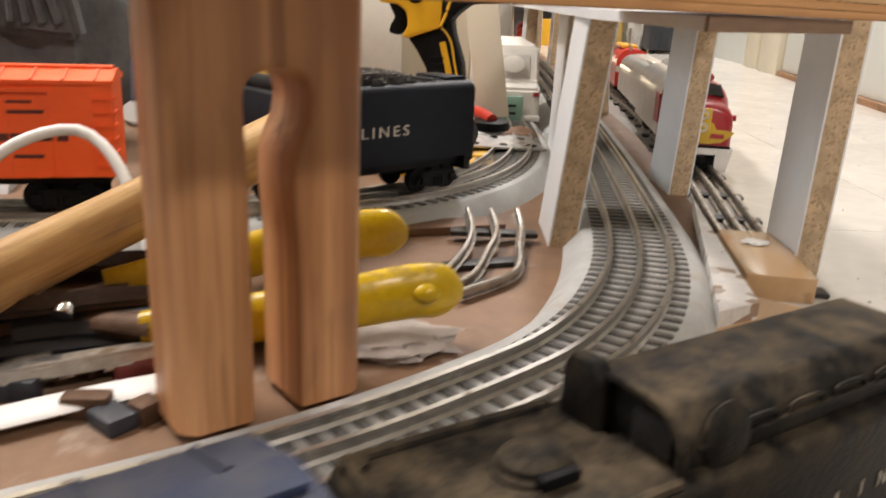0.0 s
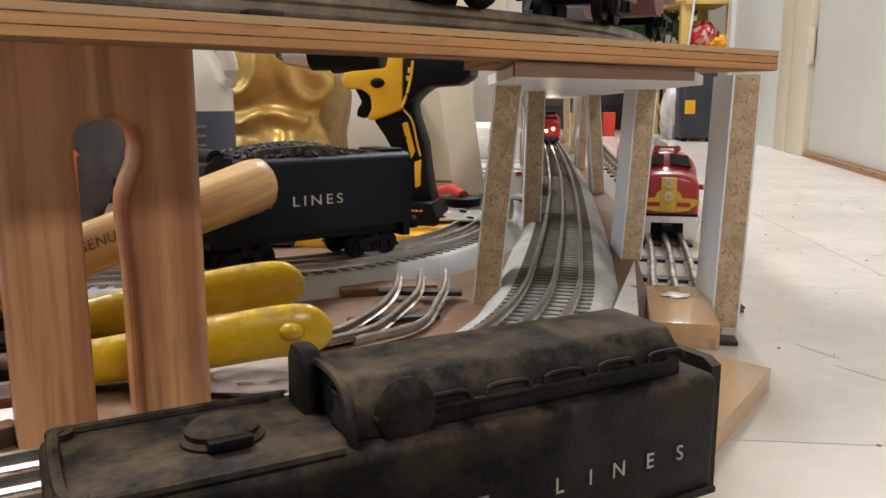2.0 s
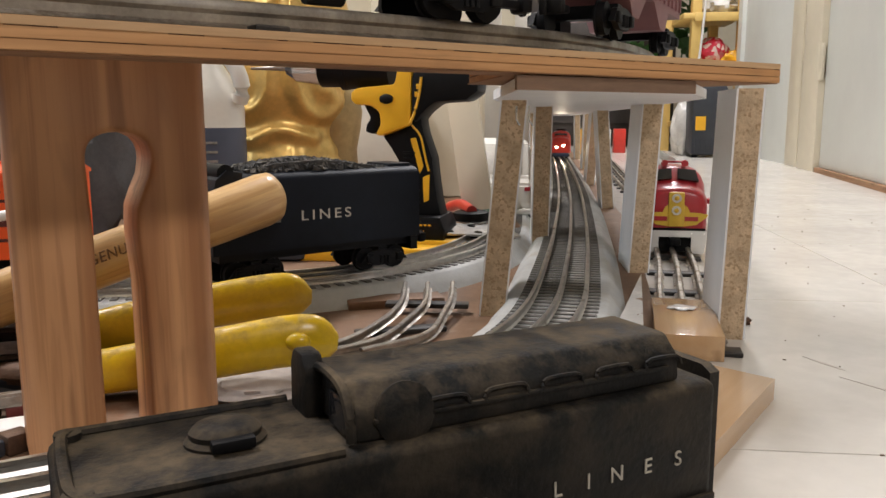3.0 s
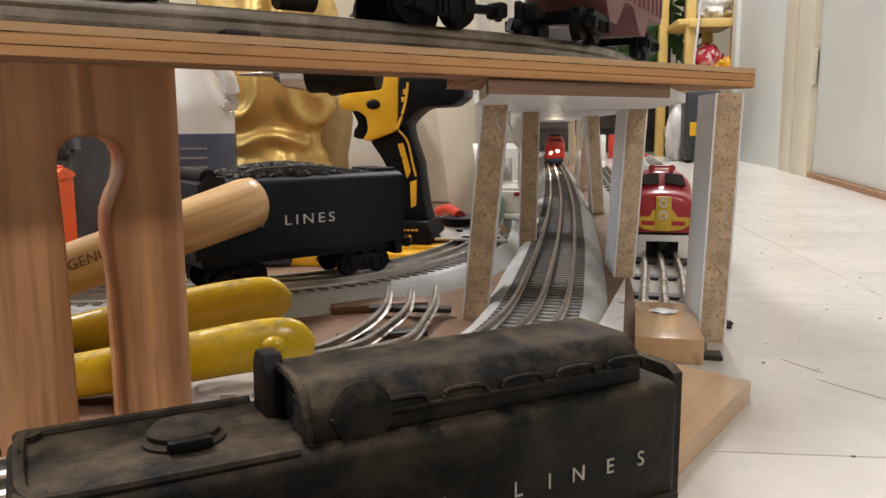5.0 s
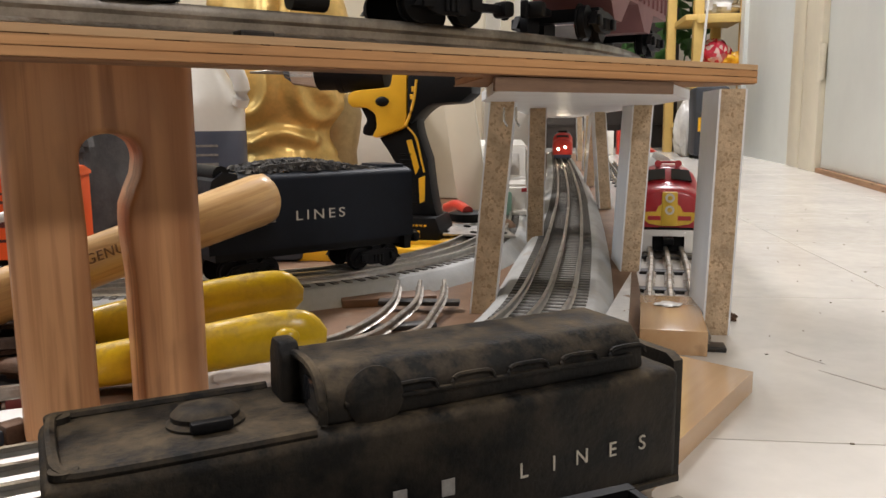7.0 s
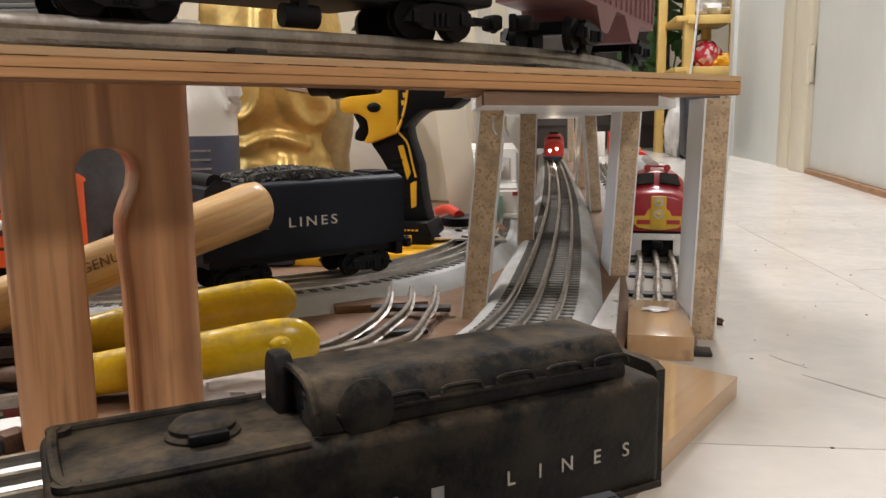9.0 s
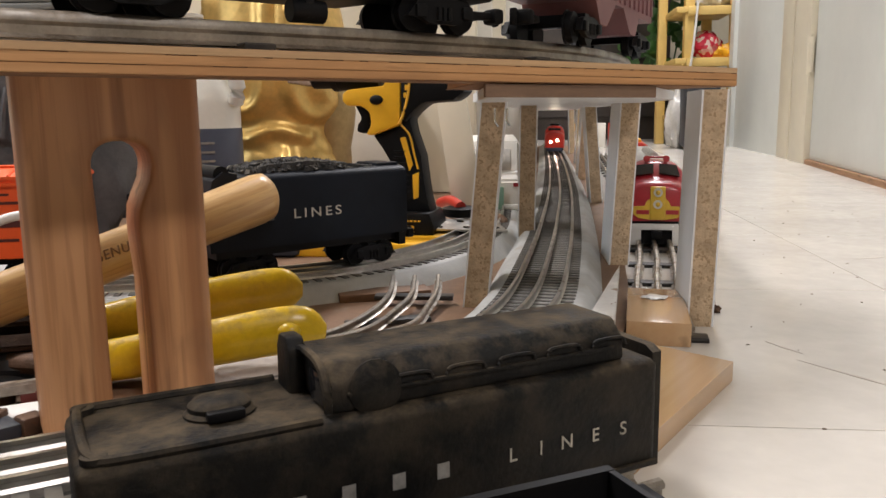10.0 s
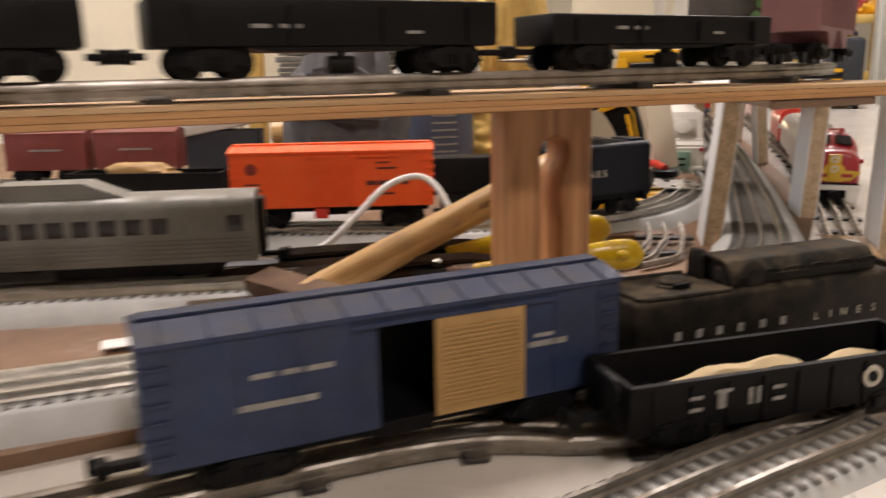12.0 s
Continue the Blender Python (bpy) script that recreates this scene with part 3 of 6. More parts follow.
def double_leg():
    """One planed board: two legs under a solid head, the slot between them widening into a drilled hole."""
    bm = B()
    lo, bite = LEG_L[1], 0.0058
    inner = []
    for k in range(19):
        z = LEG_SPRING * k / 18
        q = max(0.0, (z - 0.098) / (LEG_SPRING - 0.098))
        inner.append((LEG_R[0] - 0.0016 * math.sin(math.pi * min(1, max(0, (z - 0.07) / 0.045))) + bite * q * q * (3 - 2 * q), z))
    l, r = lo - 0.0012, LEG_R[0] + bite
    mid, half = (l + r) / 2, (r - l) / 2
    for k in range(1, 16):
        t = math.pi * k / 16
        c, h = math.cos(t), math.sin(t)
        inner.append((mid + half * math.copysign(abs(c) ** 0.8, c), LEG_SPRING + 0.0118 * h ** 0.8))
    for k in range(18, -1, -1):
        z = LEG_SPRING * k / 18
        inner.append((lo - 0.0012 * max(0.0, (z - 0.09) / (LEG_SPRING - 0.09)), z))
    extrude(bm, [(LEG_L[0], 0.0), (LEG_L[0], LEG_TOP), (LEG_R[1], LEG_TOP), (LEG_R[1], 0.0)] + inner, -LEG_D, LEG_D, "Y")
    outer = [e for e in bm.edges if abs(e.verts[0].co.z - e.verts[1].co.z) > 0.1]
    rim = [e for e in bm.edges if abs(e.verts[0].co.y - e.verts[1].co.y) < 1e-6 and all(lo - 0.003 < v.co.x < LEG_R[0] + 0.008 for v in e.verts)]
    bmesh.ops.bevel(bm, geom=outer, offset=0.0065, segments=2, profile=0.35, affect="EDGES")
    bmesh.ops.bevel(bm, geom=[e for e in rim if e.is_valid], offset=0.0030, segments=3, profile=0.5, affect="EDGES")
    return bm


solid("wooden_leg", double_leg(), PINE, "planed pine double leg with an arched cut-out", "leg", m=pose(-0.0262, 0.4850, 0.004, 0, 0, 38) @ Matrix.Scale(0.94, 4))

# ---- planks on the floor ----
solid("plank", extrude(B(), [(0.0, 0.0), (0.0, -0.14), (-0.10, -0.16), (-0.12, 0.02)], 0, 0.011, "Z"), PLANK, "varnished offcut of pine plank lying on the floor", "plank", m=pose(0.268, 0.588, FLOOR, 0, 0, -29))
solid("plank", box(B(), 0.040, 0.10, 0.0155, 0, 0, 0, bevel=0.0006), PLANK, "varnished pine offcut beside the post", "plank", m=pose(0.2440, 0.703, FLOOR, 0, 0, -7))


# ---- rolling stock ----
def wheel_mesh():
    bm = B()
    rod(bm, (0, -0.002, 0.0), (0, 0.002, 0.0), 0.0086, seg=18)
    rod(bm, (0, 0.002, 0.0), (0, 0.0028, 0.0), 0.0098, seg=18)
    rod(bm, (0, -0.0026, 0.0), (0, -0.002, 0.0), 0.003, seg=10)
    return mesh_of("wheel", bm, BLACK, True)


WHEEL = wheel_mesh()


def truck(parent, x, z=0.0, gauge=0.016, material=BLACK):
    """A four-wheeled bogie: side frames with springs, bolster, wheels."""
    bm = B()
    for s in (-1, 1):
        y = s * (gauge + 0.006)
        extrude(bm, [(x - 0.021, 0.0065), (x - 0.015, 0.0135), (x - 0.006, 0.0150), (x + 0.006, 0.0150), (x + 0.015, 0.0135), (x + 0.021, 0.0065), (x + 0.015, 0.0065), (x + 0.008, 0.0035), (x - 0.008, 0.0035), (x - 0.015, 0.0065)], y - 0.0016, y + 0.0016, "Y")
        for dx in (-0.0135, 0.0135):
            box(bm, 0.006, 0.0026, 0.006, x + dx, y + s * 0.0022, 0.006, bevel=0.0008)
        for dx in (-0.003, 0, 0.003):
            rod(bm, (x + dx, y + s * 0.002, 0.005), (x + dx, y + s * 0.002, 0.011), 0.0013, seg=8)
    box(bm, 0.008, 2 * gauge + 0.01, 0.007, x, 0, 0.010)
    for v in bm.verts:
        v.co.z += z
    tr = part("truck", bm, material, parent)
    for dx in (-0.0135, 0.0135):
        for s in (-1, 1):
            w = new("wheel", WHEEL)
            w.parent = tr
            w.matrix_basis = pose(x + dx, s * gauge, z + 0.0086, 0, 0, 0 if s < 0 else 180)
    return tr


def coupler(parent, x, sign, z=0.010):
    bm = box(B(), 0.016, 0.006, 0.004, x + sign * 0.008, 0, z, bevel=0.001)
    box(bm, 0.007, 0.011, 0.008, x + sign * 0.018, 0, z - 0.002, bevel=0.002)
    box(bm, 0.003, 0.004, 0.009, x + sign * 0.0225, 0.004, z - 0.0025, bevel=0.001)
    return part("coupler", bm, BLACK, parent)


def bars(parent, name, rows, y, material, thick=0.0003):
    """Lettering as plain bars on a car's near side: (x, z, width, height)."""
    for x, z, w, h in rows:
        part(name, box(B(), w, thick, h, x, y, z), material, parent, smooth=False)


def boxcar(m, L, W, z0, z1, paint, label, door, door_x, door_open, letters, letter_mat, truck_x, roof_rise=0.006):
    """A model boxcar; x along it, near side at -y, z from the rail's top."""
    c = thing("model_boxcar", m, label, "boxcar", "model freight cars")
    w, t = W / 2, 0.0022
    dw = 0.046 if door_open else 0.040
    for s in (-1, 1):
        for a, b in ((-L / 2, door_x - dw / 2), (door_x + dw / 2, L / 2)):
            part("side_panel", box(B(), b - a, t, z1 - z0, (a + b) / 2, s * (w - t / 2), z0), paint, c, smooth=False)
        if not door_open or s > 0:
            part("door_panel", box(B(), dw, t, z1 - z0 - 0.005, door_x, s * (w - t / 2), z0), paint, c, smooth=False)
        part("lintel", box(B(), dw, t, 0.005, door_x, s * (w - t / 2), z1 - 0.005), paint, c, smooth=False)
        part("end_panel", box(B(), t, W - 2 * t, z1 - z0, s * (L / 2 - t / 2), 0, z0), paint, c, smooth=False)
    # seams and ladders
    for k in range(9):
        x = -L / 2 + L * (k + 0.5) / 9
        if abs(x - door_x) > dw * 0.6:
            part("seam", box(B(), 0.0007, 0.0006, z1 - z0 - 0.006, x, -w - 0.0003, z0 + 0.002), paint, c, smooth=False)
    rung_a = mesh_of("rung", box(B(), 0.009, 0.0014, 0.0012), paint)
    rung_b = mesh_of("rung", box(B(), 0.0014, 0.010, 0.0012), paint)
    for s in (-1, 1):
        for k in range(6):
            z = z0 + 0.006 + k * (z1 - z0 - 0.012) / 5.5
            for me, x, y in ((rung_a, s * (L / 2 - 0.006), -w - 0.0008), (rung_b, s * (L / 2 + 0.0008), -w + 0.008)):
                ob = new("rung", me)
                ob.parent, ob.matrix_basis = c, pose(x, y, z)
    roof = extrude(B(), [(-w - 0.0015, z1 - 0.001), (-w - 0.0015, z1 + 0.0012), (-0.006, z1 + roof_rise), (0.006, z1 + roof_rise), (w + 0.0015, z1 + 0.0012), (w + 0.0015, z1 - 0.001)], -L / 2 - 0.0012, L / 2 + 0.0012)
    part("roof", roof, paint, c, smooth=False)
    for k in range(12):
        x = -L / 2 + L * (k + 0.5) / 12
        for s in (-1, 1):
            a, b = Vector((x, s * (w + 0.001), z1 + 0.0016)), Vector((x, s * 0.007, z1 + roof_rise + 0.0003))
            part("roof_rib", rod(B(), a, b, 0.0008, seg=6), paint, c)
    part("roof_walk", box(B(), L * 0.99, 0.010, 0.0016, 0, 0, z1 + roof_rise + 0.0002, bevel=0.0003), paint, c)
    # door
    dx = door_x + (door_open or 0)
    bm = box(B(), dw + 0.002, 0.0018, z1 - z0 - 0.006, dx, -w - 0.0010, z0 + 0.001, bevel=0.0004)
    leaf_ = part("door", bm, door, c, "horizontally ribbed sliding door", smooth=False)
    slat = mesh_of("slat", box(B(), dw - 0.004, 0.0009, 0.0013), door)
    for k in range(18):
        ob = new("slat", slat)
        ob.parent, ob.matrix_basis = leaf_, pose(dx, -w - 0.0021, z0 + 0.004 + k * (z1 - z0 - 0.014) / 18)
    part("door_track", box(B(), dw * 2.3, 0.0022, 0.002, door_x + 0.018, -w - 0.0012, z1 - 0.0055), paint, c, smooth=False)
    bars(c, "lettering", letters, -w - 0.0004, letter_mat)
    part("car_floor", box(B(), L - 0.006, W - 0.006, 0.0012, 0, 0, z0 - 0.0002), BLACK, c, smooth=False)
    # plain black sheet just inside the far side
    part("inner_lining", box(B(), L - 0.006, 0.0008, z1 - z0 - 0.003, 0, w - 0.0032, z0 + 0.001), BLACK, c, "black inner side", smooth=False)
    under = box(B(), L - 0.01, W - 0.012, 0.005, 0, 0, z0 - 0.005)
    box(under, 0.03, W - 0.016, 0.008, 0.0, 0, z0 - 0.009)
    part("underframe", under, BLACK, c, smooth=False)
    for x in truck_x:
        truck(c, x)
    coupler(c, L / 2, 1)
    coupler(c, -L / 2, -1)
    return c


RAIL_F = FLOOR + 0.0096
blue = boxcar(pose(-0.0710, 0.2480, RAIL_F, 0, 0, 37.8), 0.236, 0.046, 0.0155, 0.0710, BLUE, "dusty dark blue model boxcar with its tan door slid open", TAN, 0.008, 0.029,
              [(-0.068, 0.050, 0.010, 0.0025), (-0.055, 0.050, 0.009, 0.0025), (-0.042, 0.050, 0.012, 0.0025), (-0.062, 0.036, 0.036, 0.003), (0.075, 0.042, 0.022, 0.003), (0.073, 0.047, 0.012, 0.002)], DULL_LETTER, (-0.075, 0.075))

RAIL_B = 0.0207
orange = boxcar(pose(-0.264, 0.673, RAIL_B, 0, 0, 16), 0.205, 0.048, 0.022, 0.078, ORANGE, "bright orange model boxcar with dark lettering", ORANGE, 0.004, 0.0,
                [(0.052, 0.044, 0.034, 0.0045), (0.074, 0.044, 0.006, 0.0045), (0.055, 0.060, 0.020, 0.002), (0.052, 0.066, 0.014, 0.0015), (0.055, 0.034, 0.016, 0.002), (-0.080, 0.035, 0.018, 0.0015), (-0.080, 0.040, 0.018, 0.0015), (-0.080, 0.046, 0.014, 0.0015)], shade("dark_lettering", (0.10, 0.02, 0.015), 0.6), (-0.07, 0.07))
part("herald", rod(B(), (-0.081, -0.0245, 0.062), (-0.081, -0.0238, 0.062), 0.006, seg=20), shade("herald_brown", (0.25, 0.03, 0.02), 0.6), orange)
part("red_bracket", box(B(), 0.014, 0.002, 0.010, -0.012, -0.025, 0.011, bevel=0.0005), BRIGHT_RED, orange)

# gondola
gon = thing("model_gondola", pose(0.1125, 0.3105, RAIL_F, 0, 0, 30), "black model gondola carrying a pale load of sand", "gondola", "model freight cars")
GL, GW, g0, g1 = 0.184, 0.046, 0.0085, 0.0340
for s in (-1, 1):
    part("side_panel", box(B(), GL, 0.0022, g1 - g0, 0, s * (GW / 2 - 0.0011), g0), BLACK, gon, smooth=False)
    part("top_rim", box(B(), GL, 0.0034, 0.002, 0, s * (GW / 2 - 0.0008), g1 - 0.0018), BLACK, gon, smooth=False)
    part("end_panel", box(B(), 0.0022, GW - 0.0044, g1 - g0, s * (GL / 2 - 0.0011), 0, g0), BLACK, gon, smooth=False)
part("deck", box(B(), GL - 0.0044, GW - 0.0044, 0.003, 0, 0, g0), BLACK, gon, smooth=False)
for k in range(9):
    part("rib", box(B(), 0.0018, 0.0012, g1 - g0 - 0.003, -GL / 2 + 0.012 + k * (GL - 0.024) / 8, -GW / 2 - 0.0005, g0 + 0.0005, bevel=0.0003), BLACK, gon)
for s in (-1, 1):
    part("end_sill", extrude(B(), [(-0.016, g1 - 0.004), (0.016, g1 - 0.004), (0.010, g1 + 0.0), (-0.010, g1 + 0.0)], s * GL / 2, s * (GL / 2 + 0.002)), BLACK, gon)
    wheel = rod(B(), (s * (GL / 2 + 0.002), -0.012, g1 - 0.004), (s * (GL / 2 + 0.0045), -0.012, g1 - 0.004), 0.006, seg=16)
    part("brake_wheel", wheel, BLACK, gon)
bm = B()
random.seed(7)
nx, ny = 44, 10
vs = []
for i in range(nx + 1):
    for j in range(ny + 1):
        u, v = i / nx, j / ny
        hump = (0.35 + u) * max(0.0, math.sin(math.pi * min(1, u / 0.60))) ** 0.45 * (0.9 + 0.1 * math.sin(u * 30)) if u < 0.60 else 0.55 * math.sin(math.pi * min(1, (u - 0.60) / 0.26)) ** 0.7
        z = g1 - 0.0115 + 0.0215 * hump * (0.45 + 0.55 * math.sin(math.pi * min(1, v * 0.8 + 0.2))) + 0.0015 * noise.noise(Vector((u * 20, v * 5, 0)))
        vs.append(bm.verts.new(((u - 0.5) * (GL - 0.006), (v - 0.5) * (GW - 0.006) * 0.36 - 0.0115, z)))
for i in range(nx):
    for j in range(ny):
        k = i * (ny + 1) + j
        bm.faces.new((vs[k], vs[k + ny + 1], vs[k + ny + 2], vs[k + 1]))
part("sand_load", bm, shade("pale_load", (0.56, 0.44, 0.26), 0.8, vary=0.15, scale=60, bump=0.4, bump_scale=500), gon, "pale moulded load")
bars(gon, "lettering", [(-0.058, 0.0244, 0.007, 0.0018), (-0.058, 0.0184, 0.007, 0.0018), (-0.044, 0.0184, 0.0045, 0.0085), (-0.043, 0.0264, 0.009, 0.0016), (-0.028, 0.0184, 0.0022, 0.0085), (-0.0235, 0.0184, 0.0022, 0.0085), (-0.012, 0.0244, 0.007, 0.0018), (-0.012, 0.0184, 0.007, 0.0018), (0.060, 0.0244, 0.011, 0.0016), (0.060, 0.0214, 0.010, 0.0014), (0.060, 0.0184, 0.011, 0.0014)], -GW / 2 - 0.0012, DULL_LETTER)
part("herald", rod(B(), (0.044, -GW / 2 - 0.0014, 0.0232), (0.044, -GW / 2 - 0.0004, 0.0232), 0.0058, seg=20), CREAM_LETTER, gon)
part("herald_centre", rod(B(), (0.044, -GW / 2 - 0.0018, 0.0232), (0.044, -GW / 2 - 0.0014, 0.0232), 0.003, seg=16), BLACK, gon)
for x in (-0.062, 0.062):
    truck(gon, x, 0.0)
coupler(gon, GL / 2, 1, 0.010)
coupler(gon, -GL / 2, -1, 0.010)

# large near tender
ten = thing("model_tender", pose(0.1123, 0.3985, RAIL_F, 0, 0, 34), "large dusty black model locomotive tender with pale lettering", "tender", "model tenders")
TL, TW, s1, r1 = 0.194, 0.049, 0.0510, 0.0655
w = TW / 2
def eased(bm, r, seg=3):
    bmesh.ops.bevel(bm, geom=list(bm.edges), offset=r, segments=seg, profile=0.5, affect="EDGES", clamp_overlap=True)
    return bm


part("body", eased(extrude(B(), [(-w, 0.010), (-w, s1), (w, s1), (w, 0.010)], -TL / 2, TL / 2 - 0.004), 0.0036), DUSTY, ten)
part("front_plate", extrude(B(), [(-w + 0.004, 0.010), (-w + 0.004, s1 + 0.001), (-w + 0.008, s1 + 0.003), (w - 0.008, s1 + 0.003), (w - 0.004, s1 + 0.001), (w - 0.004, 0.010)], TL / 2 - 0.004, TL / 2), DUSTY, ten)
x0, x1 = -0.028, TL / 2 - 0.016
bm = extrude(B(), [(-w + 0.005, s1), (-w + 0.006, r1 - 0.006), (-w + 0.012, r1), (w - 0.012, r1), (w - 0.006, r1 - 0.006), (w - 0.005, s1)], x0, x1)
part("coal_bunker", eased(bm, 0.0016, 2), DUSTY, ten)
part("bunker_ledge", box(B(), x1 - x0 - 0.01, 0.0022, 0.0016, (x0 + x1) / 2, -w + 0.0056, s1 + 0.0045, bevel=0.0005), DUSTY, ten)
for k in range(5):
    bx = x0 + 0.026 + k * 0.019
    part("bunker_frame", tube(B(), spline([(bx - 0.007, -w + 0.0050, s1 + 0.0055), (bx - 0.007, -w + 0.0052, r1 - 0.008), (bx - 0.005, -w + 0.0056, r1 - 0.0062), (bx + 0.005, -w + 0.0056, r1 - 0.0062), (bx + 0.007, -w + 0.0052, r1 - 0.008), (bx + 0.007, -w + 0.0050, s1 + 0.0055)], 0.0012), 0.0007, 6), DUSTY, ten)
y = w - 0.0125
part("bunker_end", eased(extrude(B(), [(y - 0.0075, s1 - 0.001), (y - 0.0070, r1 - 0.001), (y - 0.0045, r1 + 0.0032), (y + 0.0035, r1 + 0.0032), (y + 0.0060, r1 - 0.001), (y + 0.0065, s1 - 0.001)], x0 - 0.0052, x0 + 0.001), 0.0014, 2), DUSTY, ten)
part("bunker_lip", tube(B(), spline([(x0 - 0.001, y - 0.006, r1 - 0.0005), (x0 - 0.001, 0, r1 + 0.0004), (x0 - 0.001, -w + 0.012, r1 - 0.0008), (x0 - 0.001, -w + 0.0062, r1 - 0.007), (x0 - 0.001, -w + 0.0052, s1)], 0.002), 0.0014, 8), DUSTY, ten)
part("bunker_boss", lathe(B(), [(0.0085, 0.0), (0.0085, 0.0008), (0.0060, 0.0022), (0.002, 0.0026)], seg=24), DUSTY, ten).matrix_basis = pose(x0 + 0.014, -w + 0.0058, s1 + 0.0062, 82)
part("bunker_opening", box(B(), 0.001, 0.0125, 0.0095, x0 - 0.0006, -w + 0.0150, s1 + 0.0010, bevel=0.0003), GLASS_DARK, ten, "black square opening")
part("water_hatch", lathe(B(), [(0.0105, 0.0), (0.0105, 0.0012), (0.0092, 0.0022), (0.0092, 0.0036), (0.0075, 0.0052), (0.003, 0.0060)], x=-0.056, z=s1 - 0.0004, seg=32, squash=(1.0, 0.85)), DUSTY, ten)
part("hatch_handle", eased(box(B(), 0.011, 0.0035, 0.0030, -0.056, -0.0085, s1 + 0.0006), 0.0007, 2), BLACK, ten)
part("deck_rim", tube(B(), spline([(x0 - 0.004, -w + 0.0026, s1 + 0.0002), (-TL / 2 + 0.012, -w + 0.0026, s1 + 0.0004), (-TL / 2 + 0.0045, -w + 0.0050, s1 + 0.0010), (-TL / 2 + 0.0030, -w + 0.014, s1 + 0.0012), (-TL / 2 + 0.0030, w - 0.014, s1 + 0.0012), (-TL / 2 + 0.0045, w - 0.005, s1 + 0.0010), (-TL / 2 + 0.012, w - 0.0026, s1 + 0.0004), (x0 - 0.004, w - 0.0026, s1 + 0.0002)], 0.003), 0.0016, 8), DUSTY, ten)
for s in (-1, 1):
    part("corner_post", rod(B(), (-TL / 2 + 0.005, s * (w - 0.005), s1), (-TL / 2 + 0.005, s * (w - 0.005), s1 + 0.0018), 0.0034), DUSTY, ten)
part("side_step", box(B(), TL - 0.01, 0.0016, 0.0022, 0, -w - 0.0008, 0.012, bevel=0.0004), DUSTY, ten)
bars(ten, "brand_bar", [(x, 0.0262, 0.0042, 0.005) for x in (-0.069, -0.0545, -0.0405, -0.0255, -0.0095, 0.0055)], -w - 0.0003, DULL_LETTER)
for x, ch in zip((0.031, 0.042, 0.0525, 0.0645, 0.0766), "LINES"):
    writing("letter", ch, 0.0068, CREAM_LETTER, ten, Matrix.Translation((x, -w - 0.0002, 0.026)) @ Matrix.Rotation(math.pi / 2, 4, "X"))
for x in (-0.06, 0.06):
    truck(ten, x, -0.001)
coupler(ten, -TL / 2, -1)

# far tender
far = thing("model_tender", pose(-0.0215, 0.757, RAIL_B, 0, 0, 44), "blue-black model tender heaped with coal, cream lettering", "tender", "model tenders")
FL, FW, f0, f1 = 0.168, 0.050, 0.0235, 0.078
w = FW / 2
part("body", extrude(B(), [(-w, f0), (-w, f1 - 0.006), (-w + 0.002, f1 - 0.003), (-w + 0.006, f1 - 0.001), (-w + 0.012, f1), (w - 0.012, f1), (w - 0.006, f1 - 0.001), (w - 0.002, f1 - 0.003), (w, f1 - 0.006), (w, f0)], -FL / 2 + 0.022, FL / 2), NAVY, far)
part("cab_end", extrude(B(), [(-FL / 2, f0), (-FL / 2 + 0.0225, f0), (-FL / 2 + 0.0225, f1), (-FL / 2 + 0.012, f1 + 0.002), (-FL / 2 + 0.004, f1 - 0.004), (-FL / 2, f1 - 0.020)], -w, w, "Y"), NAVY, far)
part("tool_roll", rod(B(), (-FL / 2 + 0.012, -w + 0.003, f1), (-FL / 2 + 0.012, w - 0.003, f1), 0.006), BLACK, far)
bm = B()
random.seed(11)
for k in range(900):
    u, v = random.random(), random.random()
    x = -FL / 2 + 0.03 + u * (FL - 0.055)
    y = (v - 0.5) * (FW - 0.014)
    z = f1 - 0.002 + 0.0085 * math.sin(math.pi * min(1, u * 1.0 + 0.12)) ** 0.8 * (1 - (2 * v - 1) ** 2) ** 0.5
    r = random.uniform(0.0012, 0.0026)
    o = bmesh.ops.create_cube(bm, size=r * 1.6)
    bmesh.ops.transform(bm, matrix=Matrix.Translation((x, y, z)) @ Euler((u * 40, v * 50, k)).to_matrix().to_4x4(), verts=o["verts"])
tagged(part("coal", bm, COAL, far, "heaped black coal", smooth=False), kind="stuff")
part("coal_bed", extrude(B(), [(-FL / 2 + 0.028, f1 - 0.001), (-FL / 2 + 0.05, f1 + 0.005), (0.0, f1 + 0.0065), (FL / 2 - 0.05, f1 + 0.003), (FL / 2 - 0.024, f1 - 0.001)], -w + 0.009, w - 0.009, "Y"), COAL, far)
part("rear_deck", box(B(), 0.020, FW - 0.018, 0.003, FL / 2 - 0.012, 0, f1 - 0.001, bevel=0.0008), NAVY, far)
bars(far, "brand_bar", [(-0.0372 - k * 0.0094, 0.0430, 0.0052, 0.0064) for k in range(6)], -w - 0.0003, DULL_LETTER)
writing("letters", "LINES", 0.0102, CREAM_LETTER, far, Matrix.Translation((0.0015, -w - 0.0002, 0.043)) @ Matrix.Rotation(math.pi / 2, 4, "X"), spacing=1.4, thick=0.0003, width=1.24)
part("frame", box(B(), FL - 0.012, FW - 0.01, 0.006, 0, 0, f0 - 0.006), BLACK, far, smooth=False)
part("step", box(B(), 0.006, FW + 0.002, 0.010, FL / 2 - 0.006, 0, f0 - 0.010), BLACK, far, smooth=False)
for x in (-0.052, 0.052):
    truck(far, x, 0.0)
coupler(far, FL / 2, 1, 0.016)


